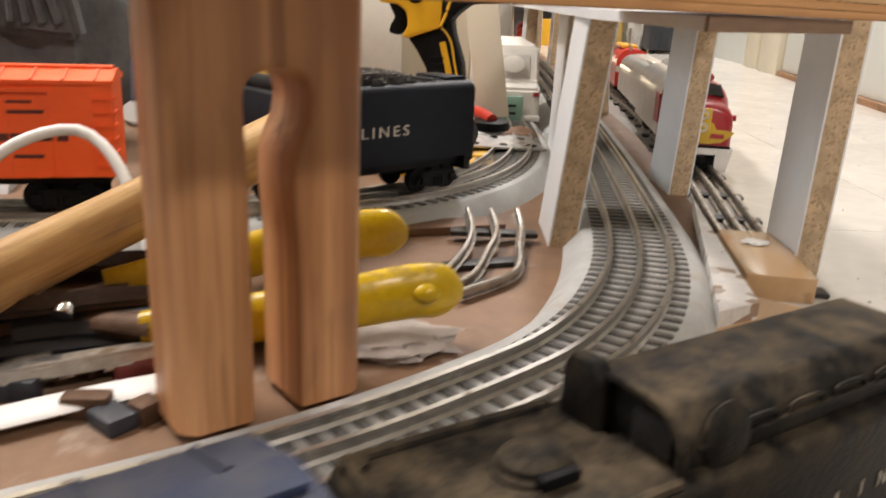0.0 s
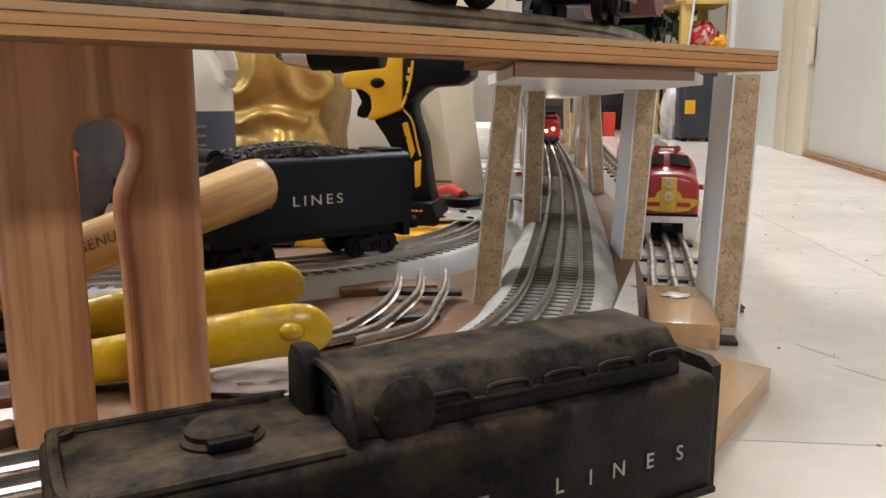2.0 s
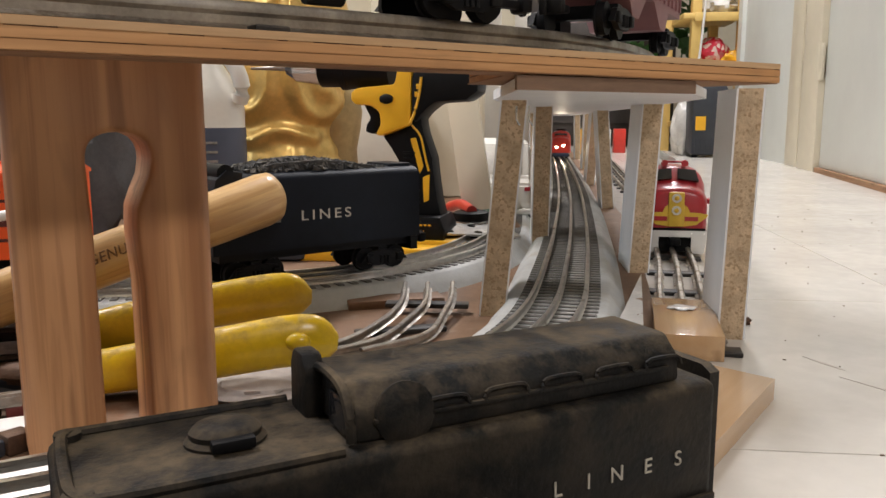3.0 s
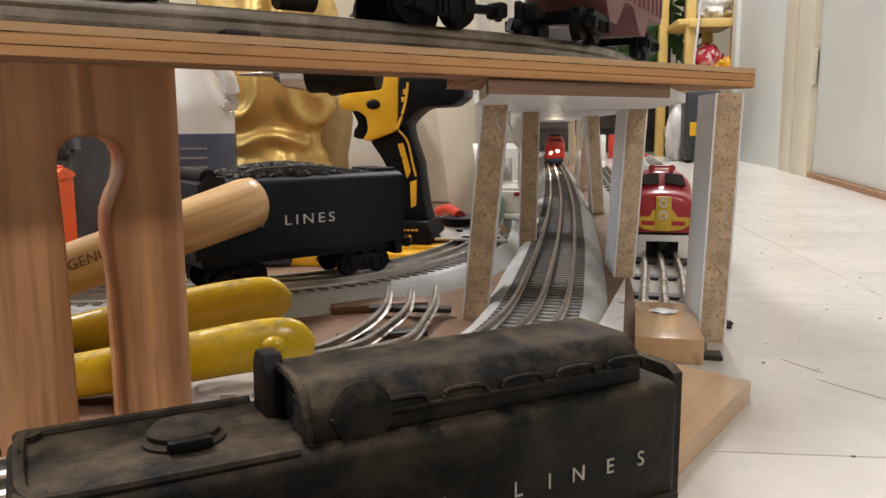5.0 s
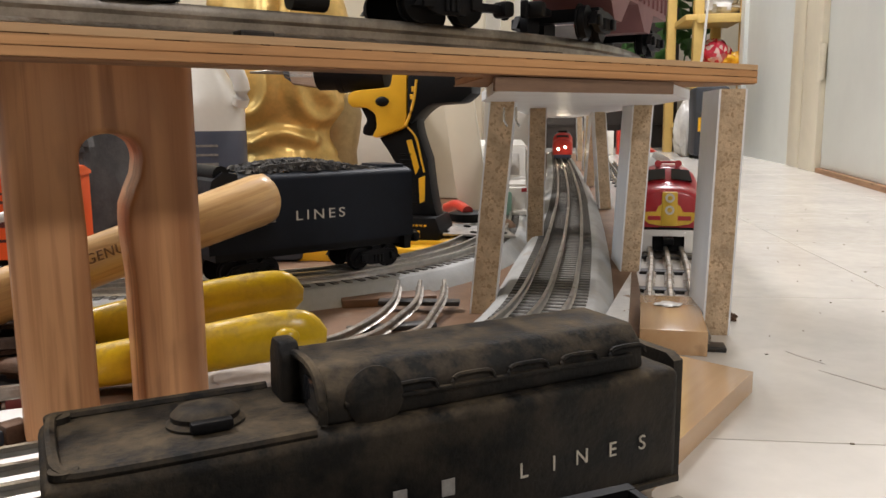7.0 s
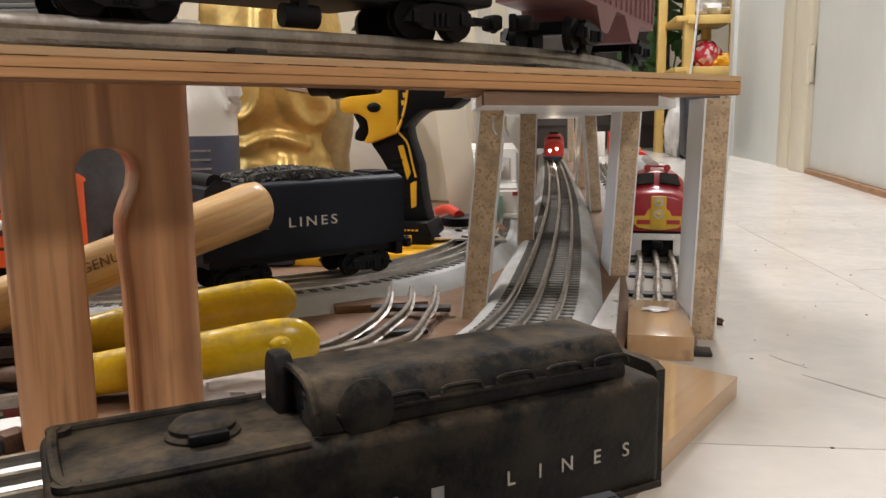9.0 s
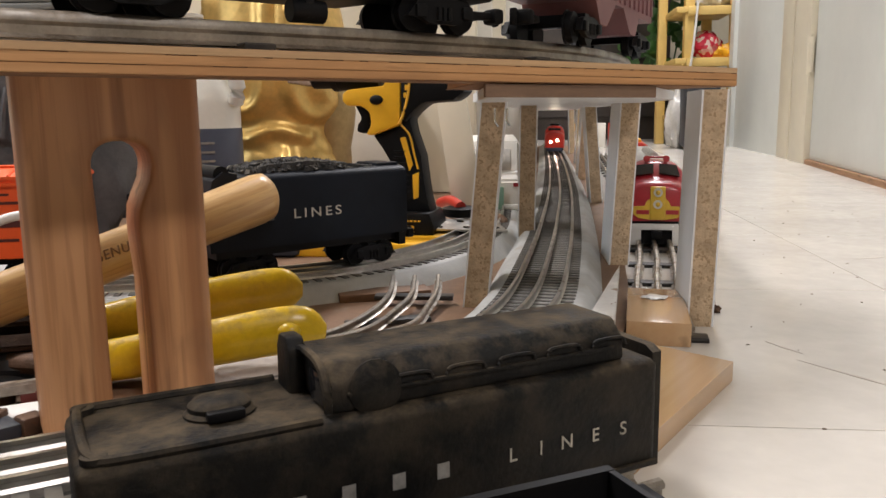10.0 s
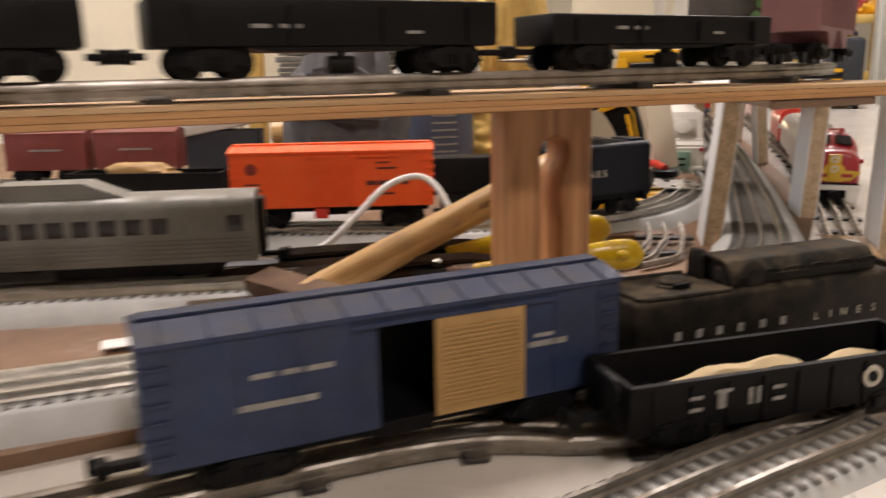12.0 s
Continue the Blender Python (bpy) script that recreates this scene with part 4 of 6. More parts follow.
def nose_outline(w, h0, h1, n=10, sharp=2.6):
    """A rounded hood section."""
    pts = [(-w, h0)]
    for k in range(n + 1):
        a = math.pi * (1 - k / n)
        c, s = math.cos(a), math.sin(a)
        pts.append((w * math.copysign(abs(c) ** (2 / sharp), c), h0 + (h1 - h0) * (0.55 + 0.45 * abs(s) ** (2 / sharp))))
    pts.append((w, h0))
    return pts


def diesel(m, label, nose, flank, L=0.27, W=0.062, lights=False):
    """A streamlined cab diesel, nose towards -y."""
    d = thing("model_diesel", m, label, "locomotive", "model locomotives")
    w = W / 2
    rows = [(0.0, 0.82, 1, 0.60), (0.0025, 0.91, 1, 0.66), (0.008, 0.965, 1, 0.70), (0.018, 1.0, 1, 0.725), (0.031, 1.0, 1, 0.735), (0.0335, 1.0, 1, 0.76), (0.0425, 1.0, 1, 0.955), (0.052, 1.0, 1, 1.0), (0.075, 1.0, 1, 1.0)]
    bm = B()
    rings = []
    for y, kw, ks, kh in rows:
        rings.append([bm.verts.new((x * kw, y, z)) for x, z in nose_outline(w, 0.017, 0.017 + 0.063 * kh)])
    for a, b in zip(rings, rings[1:]):
        for k in range(len(a) - 1):
            bm.faces.new((a[k], a[k + 1], b[k + 1], b[k]))
    bm.faces.new(rings[0])
    bm.faces.new(rings[-1][::-1])
    bmesh.ops.recalc_face_normals(bm, faces=bm.faces)
    part("cab", bm, nose, d)
    bm = B()
    o = nose_outline(w, 0.017, 0.080)
    a = [bm.verts.new((x, 0.0752, z)) for x, z in o]
    b = [bm.verts.new((x, L, z)) for x, z in o]
    for k in range(len(o) - 1):
        bm.faces.new((a[k], a[k + 1], b[k + 1], b[k]))
    bm.faces.new(a)
    bm.faces.new(b[::-1])
    bmesh.ops.recalc_face_normals(bm, faces=bm.faces)
    part("body", bm, flank, d)
    return d, w


sf, w = diesel(pose(0.2925, 1.028, RAIL_F - 0.002, 0, 0, -5) @ Matrix.Scale(1.06, 4), "red and silver streamlined model diesel with yellow nose emblem", RED, SILVER)
SF_Y = shade("nose_yellow", (0.62, 0.40, 0.04), 0.4, vary=0.1, scale=60)
part("nose_panel", box(B(), 0.015, 0.003, 0.034, 0, -0.0012, 0.0225, bevel=0.0014), SF_Y, sf, "yellow emblem panel")
for s in (-1, 1):
    bm = B()
    extrude(bm, [(s * 0.006, 0.0225), (s * 0.019, 0.0245), (s * 0.0285, 0.0318), (s * 0.0300, 0.0345), (s * 0.0225, 0.0362), (s * 0.0130, 0.0365), (s * 0.0105, 0.0420), (s * 0.006, 0.0450)], -0.0014, 0.006, "Y")
    part("nose_wing", bm, SF_Y, sf, "yellow emblem wing", smooth=False)
    part("wing_lettering", box(B(), 0.0125, 0.0012, 0.0042, s * 0.0145, -0.0016, 0.0283), RED, sf, smooth=False)
for z in (0.0505, 0.0385):
    bm = rod(B(), (0, -0.0042, z), (0, -0.001, z), 0.0045, seg=18)
    head = part("headlamp", bm, SILVER, sf, "round silver headlamp")
    part("lens", ball(B(), 0, -0.0044, z, 0.0024, 0.0012, 0.0024, 12), SF_Y, head)
for s in (-1, 1):
    bm = B()
    vs = [bm.verts.new(p) for p in ((s * 0.003, 0.0335, 0.0665), (s * 0.0235, 0.0335, 0.0640), (s * 0.0205, 0.0408, 0.0745), (s * 0.003, 0.0412, 0.0762))]
    bm.faces.new(vs)
    out = bmesh.ops.extrude_face_region(bm, geom=bm.faces[:])
    bmesh.ops.translate(bm, vec=(0, 0.004, -0.002), verts=[v for v in out["geom"] if isinstance(v, bmesh.types.BMVert)])
    bmesh.ops.translate(bm, vec=(0, -0.002, 0.001), verts=bm.verts)
    bmesh.ops.recalc_face_normals(bm, faces=bm.faces)
    part("windscreen", bm, GLASS_DARK, sf, smooth=False)
    horn = rod(B(), (s * 0.010, 0.040, 0.082), (s * 0.010, 0.056, 0.082), 0.0035, 0.002)
    box(horn, 0.003, 0.004, 0.006, s * 0.010, 0.050, 0.077)
    part("horn", horn, RED, sf)
    part("marker", rod(B(), (s * (w - 0.002), 0.022, 0.046), (s * (w + 0.004), 0.020, 0.046), 0.003), RED, sf)
part("horn_bar", rod(B(), (-0.010, 0.052, 0.083), (0.010, 0.052, 0.083), 0.0012), RED, sf)
part("black_band", box(B(), 0.0560, 0.05, 0.0022, 0, 0.0236, 0.0188), BLACK, sf)
bm = B()
extrude(bm, [(-0.0275, -0.004), (-0.0305, 0.0125), (-0.0155, 0.0125), (-0.0155, -0.004)], 0.000, 0.05, "Y")
extrude(bm, [(0.0275, -0.004), (0.0305, 0.0125), (0.0155, 0.0125), (0.0155, -0.004)], 0.000, 0.05, "Y")
extrude(bm, [(-0.0306, 0.0122), (-0.0312, 0.0185), (0.0312, 0.0185), (0.0306, 0.0122)], -0.001, 0.05, "Y")
part("pilot", bm, shade("bright_silver", (0.80, 0.80, 0.78), 0.25, 0.45, vary=0.05), sf, "bright silver pilot", smooth=False)
bm = box(B(), 0.031, 0.004, 0.015, 0, 0.006, -0.003)
box(bm, 0.010, 0.014, 0.007, 0, 0.0, 0.004, bevel=0.001)
part("coupler", bm, BLACK, sf)
bm = B()
for k in range(11):
    rod(bm, (0, 0.09 + k * 0.017, 0.0805), (0, 0.095 + k * 0.017, 0.0805), 0.006, seg=10)
part("roof_fans", bm, SILVER, sf)
part("red_side_band", box(B(), 0.0635, 0.03, 0.030, 0, 0.088, 0.030), RED, sf, smooth=False)
for x in (0.055, 0.215):
    tr = truck(sf, 0, 0)
    tr.matrix_basis = pose(0, x, 0, 0, 0, 90)

car2 = thing("model_coach", pose(0.324, 1.345, RAIL_F, 0, 0, -5), "silver model coach coupled behind the diesel", "coach")
part("body", extrude(B(), nose_outline(0.029, 0.014, 0.074), 0.0, 0.30, "Y"), SILVER, car2)
part("roof_vent", box(B(), 0.02, 0.2, 0.004, 0, 0.15, 0.073, bevel=0.001), SILVER, car2)
for y in (0.05, 0.25):
    truck(car2, 0).matrix_basis = pose(0, y, 0, 0, 0, 90)
loco3 = thing("model_diesel", pose(0.351, 1.68, RAIL_F, 0, 0, -5), "red and yellow model diesel farther down the track", "locomotive", "model locomotives")
part("body", extrude(B(), nose_outline(0.029, 0.014, 0.080), 0.0, 0.26, "Y"), BRIGHT_RED, loco3)
part("yellow_roof", box(B(), 0.03, 0.10, 0.006, -0.004, 0.10, 0.079, bevel=0.002), YELLOW, loco3)
part("white_stripe", box(B(), 0.0595, 0.004, 0.010, 0, 0.0, 0.040), WHITE, loco3)
for y in (0.05, 0.21):
    truck(loco3, 0).matrix_basis = pose(0, y, 0, 0, 0, 90)

# the running engine, headlamps lit
run, w = diesel(pose(0.2245, 2.52, RAIL_B, 0, 0, -2), "red model diesel with lit headlamps on the straight track", BRIGHT_RED, shade("engine_grey_blue", (0.07, 0.09, 0.14), 0.4), W=0.058)
part("nose_skirt", box(B(), 0.046, 0.03, 0.012, 0, 0.014, 0.006, bevel=0.003), shade("skirt_blue", (0.05, 0.07, 0.13), 0.4), run, "dark blue skirt")
part("windscreen", box(B(), 0.036, 0.004, 0.008, 0, 0.037, 0.064, bevel=0.001), GLASS_DARK, run)
part("bell_hatch", box(B(), 0.026, 0.03, 0.006, 0, 0.075, 0.079, bevel=0.001), BLACK, run)
for x, z in ((-0.011, 0.033), (0.008, 0.038)):
    hl = part("headlamp", rod(B(), (x, -0.002, z), (x, 0.010, z), 0.0045), SILVER, run)
    part("bulb", ball(B(), x, -0.003, z, 0.0036, 0.002, 0.0036, 12), LAMP_GLOW, hl, "glowing warm bulb")
for y in (0.05, 0.21):
    truck(run, 0).matrix_basis = pose(0, y, 0, 0, 0, 90)
spot = bpy.data.lights.new("headlamp_beam", "SPOT")
spot.energy, spot.spot_size, spot.spot_blend, spot.color, spot.shadow_soft_size = 0.5, radians(50), 0.6, (1.0, 0.85, 0.6), 0.006
beam = new("headlamp_beam", spot)
beam.matrix_world = look((0.224, 2.505, 0.055), (0.20, 1.6, 0.02))

# silver railcar
rc = thing("model_railcar", pose(-0.398, 0.431, RAIL_B, 0, 0, 21), "weathered silver model railcar with dark windows", "railcar")
RL = 0.30
part("body", extrude(B(), nose_outline(0.025, 0.012, 0.066, sharp=4), -RL / 2, RL / 2), SILVER_GREY, rc)
part("roof_pod", extrude(B(), [(-0.06, 0.065), (-0.045, 0.077), (0.02, 0.077), (0.05, 0.065)], -0.015, 0.015, "Y"), SILVER_GREY, rc)
for k in range(12):
    part("window", box(B(), 0.0135, 0.002, 0.0125, -RL / 2 + 0.012 + k * 0.0195, -0.0245, 0.0365, bevel=0.0005), GLASS_DARK, rc)
part("window", box(B(), 0.012, 0.002, 0.013, RL / 2 - 0.016, -0.0245, 0.0365, bevel=0.0005), GLASS_DARK, rc)
for x in (RL / 2 - 0.030, RL / 2 - 0.004):
    part("door_post", box(B(), 0.0014, 0.0014, 0.050, x, -0.0250, 0.013), SILVER_GREY, rc, smooth=False)
for k in range(5):
    part("flute", rod(B(), (-RL / 2 + 0.002, -0.0252, 0.016 + k * 0.0036), (RL / 2 - 0.002, -0.0252, 0.016 + k * 0.0036), 0.001, seg=6), SILVER_GREY, rc)
part("underbody", box(B(), RL - 0.06, 0.040, 0.012, 0, 0, 0.0015, bevel=0.001), BLACK, rc)
part("tank", box(B(), 0.05, 0.040, 0.012, -0.03, 0, 0.0, bevel=0.002), SILVER_GREY, rc)
part("end_door", box(B(), 0.006, 0.018, 0.046, RL / 2 + 0.003, 0, 0.014, bevel=0.002), DUSTY, rc)
for x in (-0.10, 0.10):
    truck(rc, x)
coupler(rc, RL / 2, 1)

# ---- upper track and its train ----
UP = [(-0.95, -0.33), (-0.60, -0.035), (-0.30, 0.215), (-0.10, 0.380), (0.0, 0.468), (0.09, 0.552), (0.162, 0.638), (0.205, 0.745), (0.222, 0.88), (0.228, 1.1), (0.225, 1.5), (0.23, 2.6)]
tube_track(UP, DECK_Z, "old tall tinplate track on the plywood deck", 0.16, tall=1.35, lift=0.0048)
UPZ = DECK_Z + 0.0150
up_path = spline([(x, y, 0) for x, y in UP], 0.005)
up_frames = frames(up_path)


def on_upper(s):
    p, d, n = up_frames[int(s / 0.005)]
    return pose(p.x, p.y, UPZ, 0, 0, math.degrees(math.atan2(d.y, d.x)))


def flat_black(m, L, label, name, top):
    c = thing(name, m, label, "rail car", "upper train")
    bm = box(B(), L, 0.046, top - 0.014, 0, 0, 0.016, bevel=0.002)
    part("body", bm, BLACK, c)
    part("side_sill", extrude(B(), [(-L / 2 + 0.05, 0.016), (-L / 2 + 0.065, 0.0135), (L / 2 - 0.065, 0.0135), (L / 2 - 0.05, 0.016)], -0.022, 0.022, "Y"), BLACK, c)
    bars(c, "lettering", [(-0.045, 0.026, 0.010, 0.0022), (-0.028, 0.026, 0.012, 0.0022), (0.046, 0.023, 0.010, 0.0018)], -0.0234, DULL_LETTER)
    part("brake_hanger", box(B(), 0.004, 0.008, 0.012, 0.002, -0.016, 0.003), BLACK, c)
    part("brake_cylinder", rod(B(), (-0.006, -0.016, 0.006), (0.010, -0.016, 0.006), 0.005), BLACK, c)
    for k in range(4):
        part("rail_stake", box(B(), 0.004, 0.002, top - 0.02, -L / 2 + 0.02 + k * (L - 0.04) / 3, -0.0238, 0.018), BLACK, c)
    for x in (-L / 2 + 0.032, L / 2 - 0.032):
        truck(c, x)
    coupler(c, L / 2, 1)
    coupler(c, -L / 2, -1)
    return c


flat_black(on_upper(1.305), 0.205, "black model flat car on the upper track", "model_flat_car", 0.034)
flat_black(on_upper(1.065), 0.205, "black model flat car with low sides on the upper track", "model_flat_car", 0.040)
flat_black(on_upper(0.825), 0.205, "black model depressed car on the upper track", "model_flat_car", 0.038)
flat_black(on_upper(0.585), 0.205, "black model flat car with low sides on the upper track", "model_flat_car", 0.038)
hop = thing("model_hopper", on_upper(1.545), "faded maroon ribbed model hopper car", "hopper", "upper train")
part("body", extrude(B(), [(-0.095, 0.026), (-0.095, 0.075), (0.095, 0.075), (0.095, 0.026), (0.055, 0.026), (0.045, 0.013), (0.030, 0.013), (0.010, 0.028), (-0.010, 0.028), (-0.030, 0.013), (-0.045, 0.013), (-0.055, 0.026)], -0.023, 0.023, "Y"), PINKISH, hop, smooth=False)
for k in range(15):
    part("rib", box(B(), 0.003, 0.0014, 0.044, -0.091 + k * 0.013, -0.0236, 0.030), PINKISH, hop, smooth=False)
for x in (-0.066, 0.066):
    truck(hop, x)
coupler(hop, -0.095, -1)

# ---- hand tools ----
ham = thing("hammer", look((-0.185, 0.425, 0.018), (-0.021, 0.70, 0.087)), "worn hickory hammer handle leaning on the tracks", "hammer")
axis_a, axis_b = Vector((-0.192, 0.420, 0.016)), Vector((-0.030, 0.708, 0.083))
ham.matrix_world = pose(0, 0, 0)
d = (axis_b - axis_a)
turn = d.to_track_quat("X", "Z").to_matrix().to_4x4()
ham.matrix_world = Matrix.Translation(axis_a) @ turn
HL = d.length
prof = [(0.0, 0.0105, 0.0125), (0.02, 0.0118, 0.0135), (0.08, 0.0118, 0.0140), (0.16, 0.0112, 0.0140), (0.22, 0.0120, 0.0150), (0.27, 0.0135, 0.0165), (HL - 0.012, 0.0150, 0.0180), (HL - 0.004, 0.0140, 0.0170), (HL, 0.0105, 0.0130)]
bm = B()
rings = []
for x, ry, rz in prof:
    rings.append([bm.verts.new((x, ry * math.cos(2 * math.pi * k / 24), rz * math.sin(2 * math.pi * k / 24))) for k in range(24)])
for a, b in zip(rings, rings[1:]):
    for k in range(24):
        bm.faces.new((a[k], b[k], b[(k + 1) % 24], a[(k + 1) % 24]))
bm.faces.new(rings[0][::-1])
bm.faces.new(rings[-1])
bmesh.ops.recalc_face_normals(bm, faces=bm.faces)
part("handle", bm, HICKORY, ham)
writing("stamp", "GENUINE", 0.0085, shade("burnt_stamp", (0.16, 0.08, 0.03), 0.7), ham, Matrix.Translation((HL - 0.128, -0.0128, 0.003)) @ Matrix.Rotation(math.pi / 2, 4, "X"), thick=0.0003, spacing=1.1)
part("head", extrude(B(), [(-0.014, -0.010), (0.012, -0.010), (0.012, 0.012), (-0.014, 0.012)], -0.055, 0.055, "Y"), RUST, ham, "brown iron head")

ply_ = thing("pliers", pose(0, 0, 0), "large pliers with two dull yellow dipped grips", "pliers")
for bends in (((0.021, 0.610, 0.0355), (-0.002, 0.602, 0.0365), (-0.045, 0.585, 0.031), (-0.115, 0.553, 0.018)), ((0.050, 0.551, 0.0265), (0.028, 0.543, 0.0285), (-0.012, 0.530, 0.0235), (-0.085, 0.520, 0.012))):
    path = spline(bends, 0.004)
    bm = B()
    up = Vector((0, 0, 1))
    rings = []
    n = len(path)
    for i, p in enumerate(path):
        dd = (path[min(i + 1, n - 1)] - path[max(i - 1, 0)]).normalized()
        s = dd.cross(up).normalized()
        u = s.cross(dd)
        k = (0.30, 0.66, 0.86, 0.96)[i] if i < 4 else 1.0 - 0.25 * i / n
        rings.append([bm.verts.new(p + s * (0.0085 * k * math.cos(2 * math.pi * q / 16)) + u * (0.0135 * k * math.sin(2 * math.pi * q / 16))) for q in range(16)])
    for p, q in zip(rings, rings[1:]):
        for k in range(16):
            bm.faces.new((p[k], p[(k + 1) % 16], q[(k + 1) % 16], q[k]))
    bm.faces.new(rings[0])
    bm.faces.new(rings[-1][::-1])
    bmesh.ops.recalc_face_normals(bm, faces=bm.faces)
    g = part("grip", bm, GRIP_YELLOW, ply_, "dull yellow dipped grip")
part("thumb_stop", ball(B(), 0.034, 0.5375, 0.0300, 0.0065, 0.0045, 0.0045, 16), GRIP_YELLOW, ply_)
bm = tube(B(), spline([(-0.105, 0.555, 0.018), (-0.135, 0.535, 0.014), (-0.17, 0.515, 0.012)], 0.01), 0.008, r2=0.006)
part("jaw", bm, RUST, ply_, "dark steel jaw")
bm = tube(B(), spline([(-0.08, 0.521, 0.015), (-0.125, 0.523, 0.014), (-0.17, 0.50, 0.012)], 0.01), 0.008, r2=0.006)
part("jaw", bm, RUST, ply_, "dark steel jaw")
part("pivot", rod(B(), (-0.135, 0.525, 0.012), (-0.135, 0.523, 0.024), 0.006), CHROME, ply_)

# loose curved rails
loose = thing("loose_track_section", pose(0, 0, 0), "loose curved tinplate rails on black ties lying tilted", "track")
for pts in (((0.004, 0.592, 0.003), (0.0345, 0.6216, 0.003), (0.0507, 0.6673, 0.005), (0.0571, 0.7036, 0.009), (0.0541, 0.7393, 0.014)),
            ((0.022, 0.592, 0.003), (0.0546, 0.6278, 0.003), (0.0674, 0.6788, 0.005), (0.0730, 0.7054, 0.009), (0.0701, 0.7411, 0.014)),
            ((0.050, 0.604, 0.003), (0.0814, 0.6430, 0.003), (0.0870, 0.6909, 0.005), (0.0895, 0.7185, 0.009), (0.0878, 0.7431, 0.014))):
    o = [(-0.0030, 0.0), (0.0030, 0.0), (0.0008, 0.0010), (0.0008, 0.0028), (0.0017, 0.0034), (0.0017, 0.0044), (0.0009, 0.0051), (-0.0009, 0.0051), (-0.0017, 0.0044), (-0.0017, 0.0034), (-0.0008, 0.0028), (-0.0008, 0.0010)]
    part("rail", sweep(B(), spline(pts, 0.004), o), OLD_STEEL, loose)
for x, y, z, a in ((0.072, 0.722, 0.0045, 2), (0.062, 0.668, 0.0, 22), (0.040, 0.620, 0.0, 40)):
    part("tie", box(B(), 0.058, 0.011, 0.0034, x, y, z, bevel=0.0008, rot=Matrix.Rotation(radians(a), 4, "Z")), BLACK_TIE, loose)

# white cable
cab = solid("cable", tube(B(), spline([(-0.285, 0.560, 0.004), (-0.245, 0.583, 0.016), (-0.215, 0.602, 0.044), (-0.19, 0.62, 0.070), (-0.163, 0.635, 0.078), (-0.142, 0.632, 0.066), (-0.125, 0.62, 0.040), (-0.11, 0.60, 0.012)], 0.008), 0.0032, 10), CABLE, "white electrical cable arching over the tracks", "cable")
solid("cable", tube(B(), spline([(-0.30, 0.33, 0.004), (-0.15, 0.43, 0.005), (-0.085, 0.478, 0.005), (-0.05, 0.50, 0.004)], 0.008), 0.0085, 12, 0.0022), CABLE, "white flat strip lying on the board by the pine leg", "strip")

# ---- cordless drill ----
dr = thing("cordless_drill", pose(0.024, 0.985, 0.0, 0, 0, -6) @ Matrix.Diagonal((1, 1, 1.022, 1)), "yellow and black cordless drill standing on its battery", "drill")
def slab(outline, y, material, name, label="", bevel=0.003):
    bm = extrude(B(), outline, -y, y, "Y")
    bmesh.ops.bevel(bm, geom=[e for e in bm.edges], offset=bevel, segments=2, profile=0.6, affect="EDGES")
    return part(name, bm, material, dr, label)
slab([(-0.066, 0.0), (0.066, 0.0), (0.068, 0.010), (0.050, 0.0165), (-0.052, 0.0165)], 0.034, YELLOW, "battery", "yellow and black battery pack")
slab([(-0.0091, 0.0387), (0.0343, 0.0387), (0.0392, 0.0263), (0.0380, 0.0154), (-0.0106, 0.0154), (-0.0113, 0.0244)], 0.031, BLACK, "battery_housing")
slab([(0.0037, 0.1337), (0.0128, 0.1394), (0.0143, 0.1224), (0.0241, 0.0942), (0.0260, 0.0753), (0.0301, 0.0489), (0.0343, 0.0357), (-0.0098, 0.0357), (-0.0068, 0.0696), (-0.0091, 0.0866), (-0.0211, 0.1066), (-0.0287, 0.1153), (-0.0091, 0.1209)], 0.0165, BLACK, "handle", "black rubber grip", bevel=0.005)
slab([(0.0015, 0.1126), (0.0075, 0.1138), (0.0150, 0.0862), (0.0109, 0.0787)], 0.0172, YELLOW, "handle_inlay", bevel=0.0010)
slab([(0.0139, 0.0757), (0.0211, 0.0787), (0.0203, 0.0531), (0.0147, 0.0508)], 0.0172, YELLOW, "handle_inlay", bevel=0.0010)
slab([(-0.0573, 0.1571), (-0.0506, 0.1609), (-0.0128, 0.1639), (-0.0091, 0.1820), (0.0052, 0.1835), (0.0037, 0.1254), (-0.0272, 0.1149), (-0.0332, 0.1164), (-0.0272, 0.1254), (-0.0287, 0.1383), (-0.0374, 0.1443), (-0.0524, 0.1447), (-0.0573, 0.1488)], 0.0235, YELLOW, "gear_housing", bevel=0.0035)
slab([(-0.0091, 0.1903), (0.0663, 0.1918), (0.0708, 0.1865), (0.0693, 0.1775), (0.0060, 0.1760), (-0.0083, 0.1767)], 0.0225, YELLOW, "motor_housing", bevel=0.0035)
slab([(0.0052, 0.1752), (0.0607, 0.1767), (0.0708, 0.1714), (0.0708, 0.1564), (0.0588, 0.1481), (0.0286, 0.1466), (0.0166, 0.1375), (0.0083, 0.1269), (0.0045, 0.1337)], 0.0245, BLACK, "rubber_back", bevel=0.0045)
part("piping", tube(B(), spline([(0.0150, -0.0246, 0.1703), (0.0128, -0.0246, 0.1545), (0.0083, -0.0246, 0.1383), (0.0034, -0.0246, 0.1269)], 0.003), 0.0014, 8), YELLOW, dr, "thin yellow line")
part("piping", tube(B(), spline([(0.0035, -0.0178, 0.1255), (0.0120, -0.0172, 0.1150), (0.0165, -0.0168, 0.0960), (0.0205, -0.0168, 0.0800)], 0.003), 0.0011, 8), YELLOW, dr, "thin yellow line")
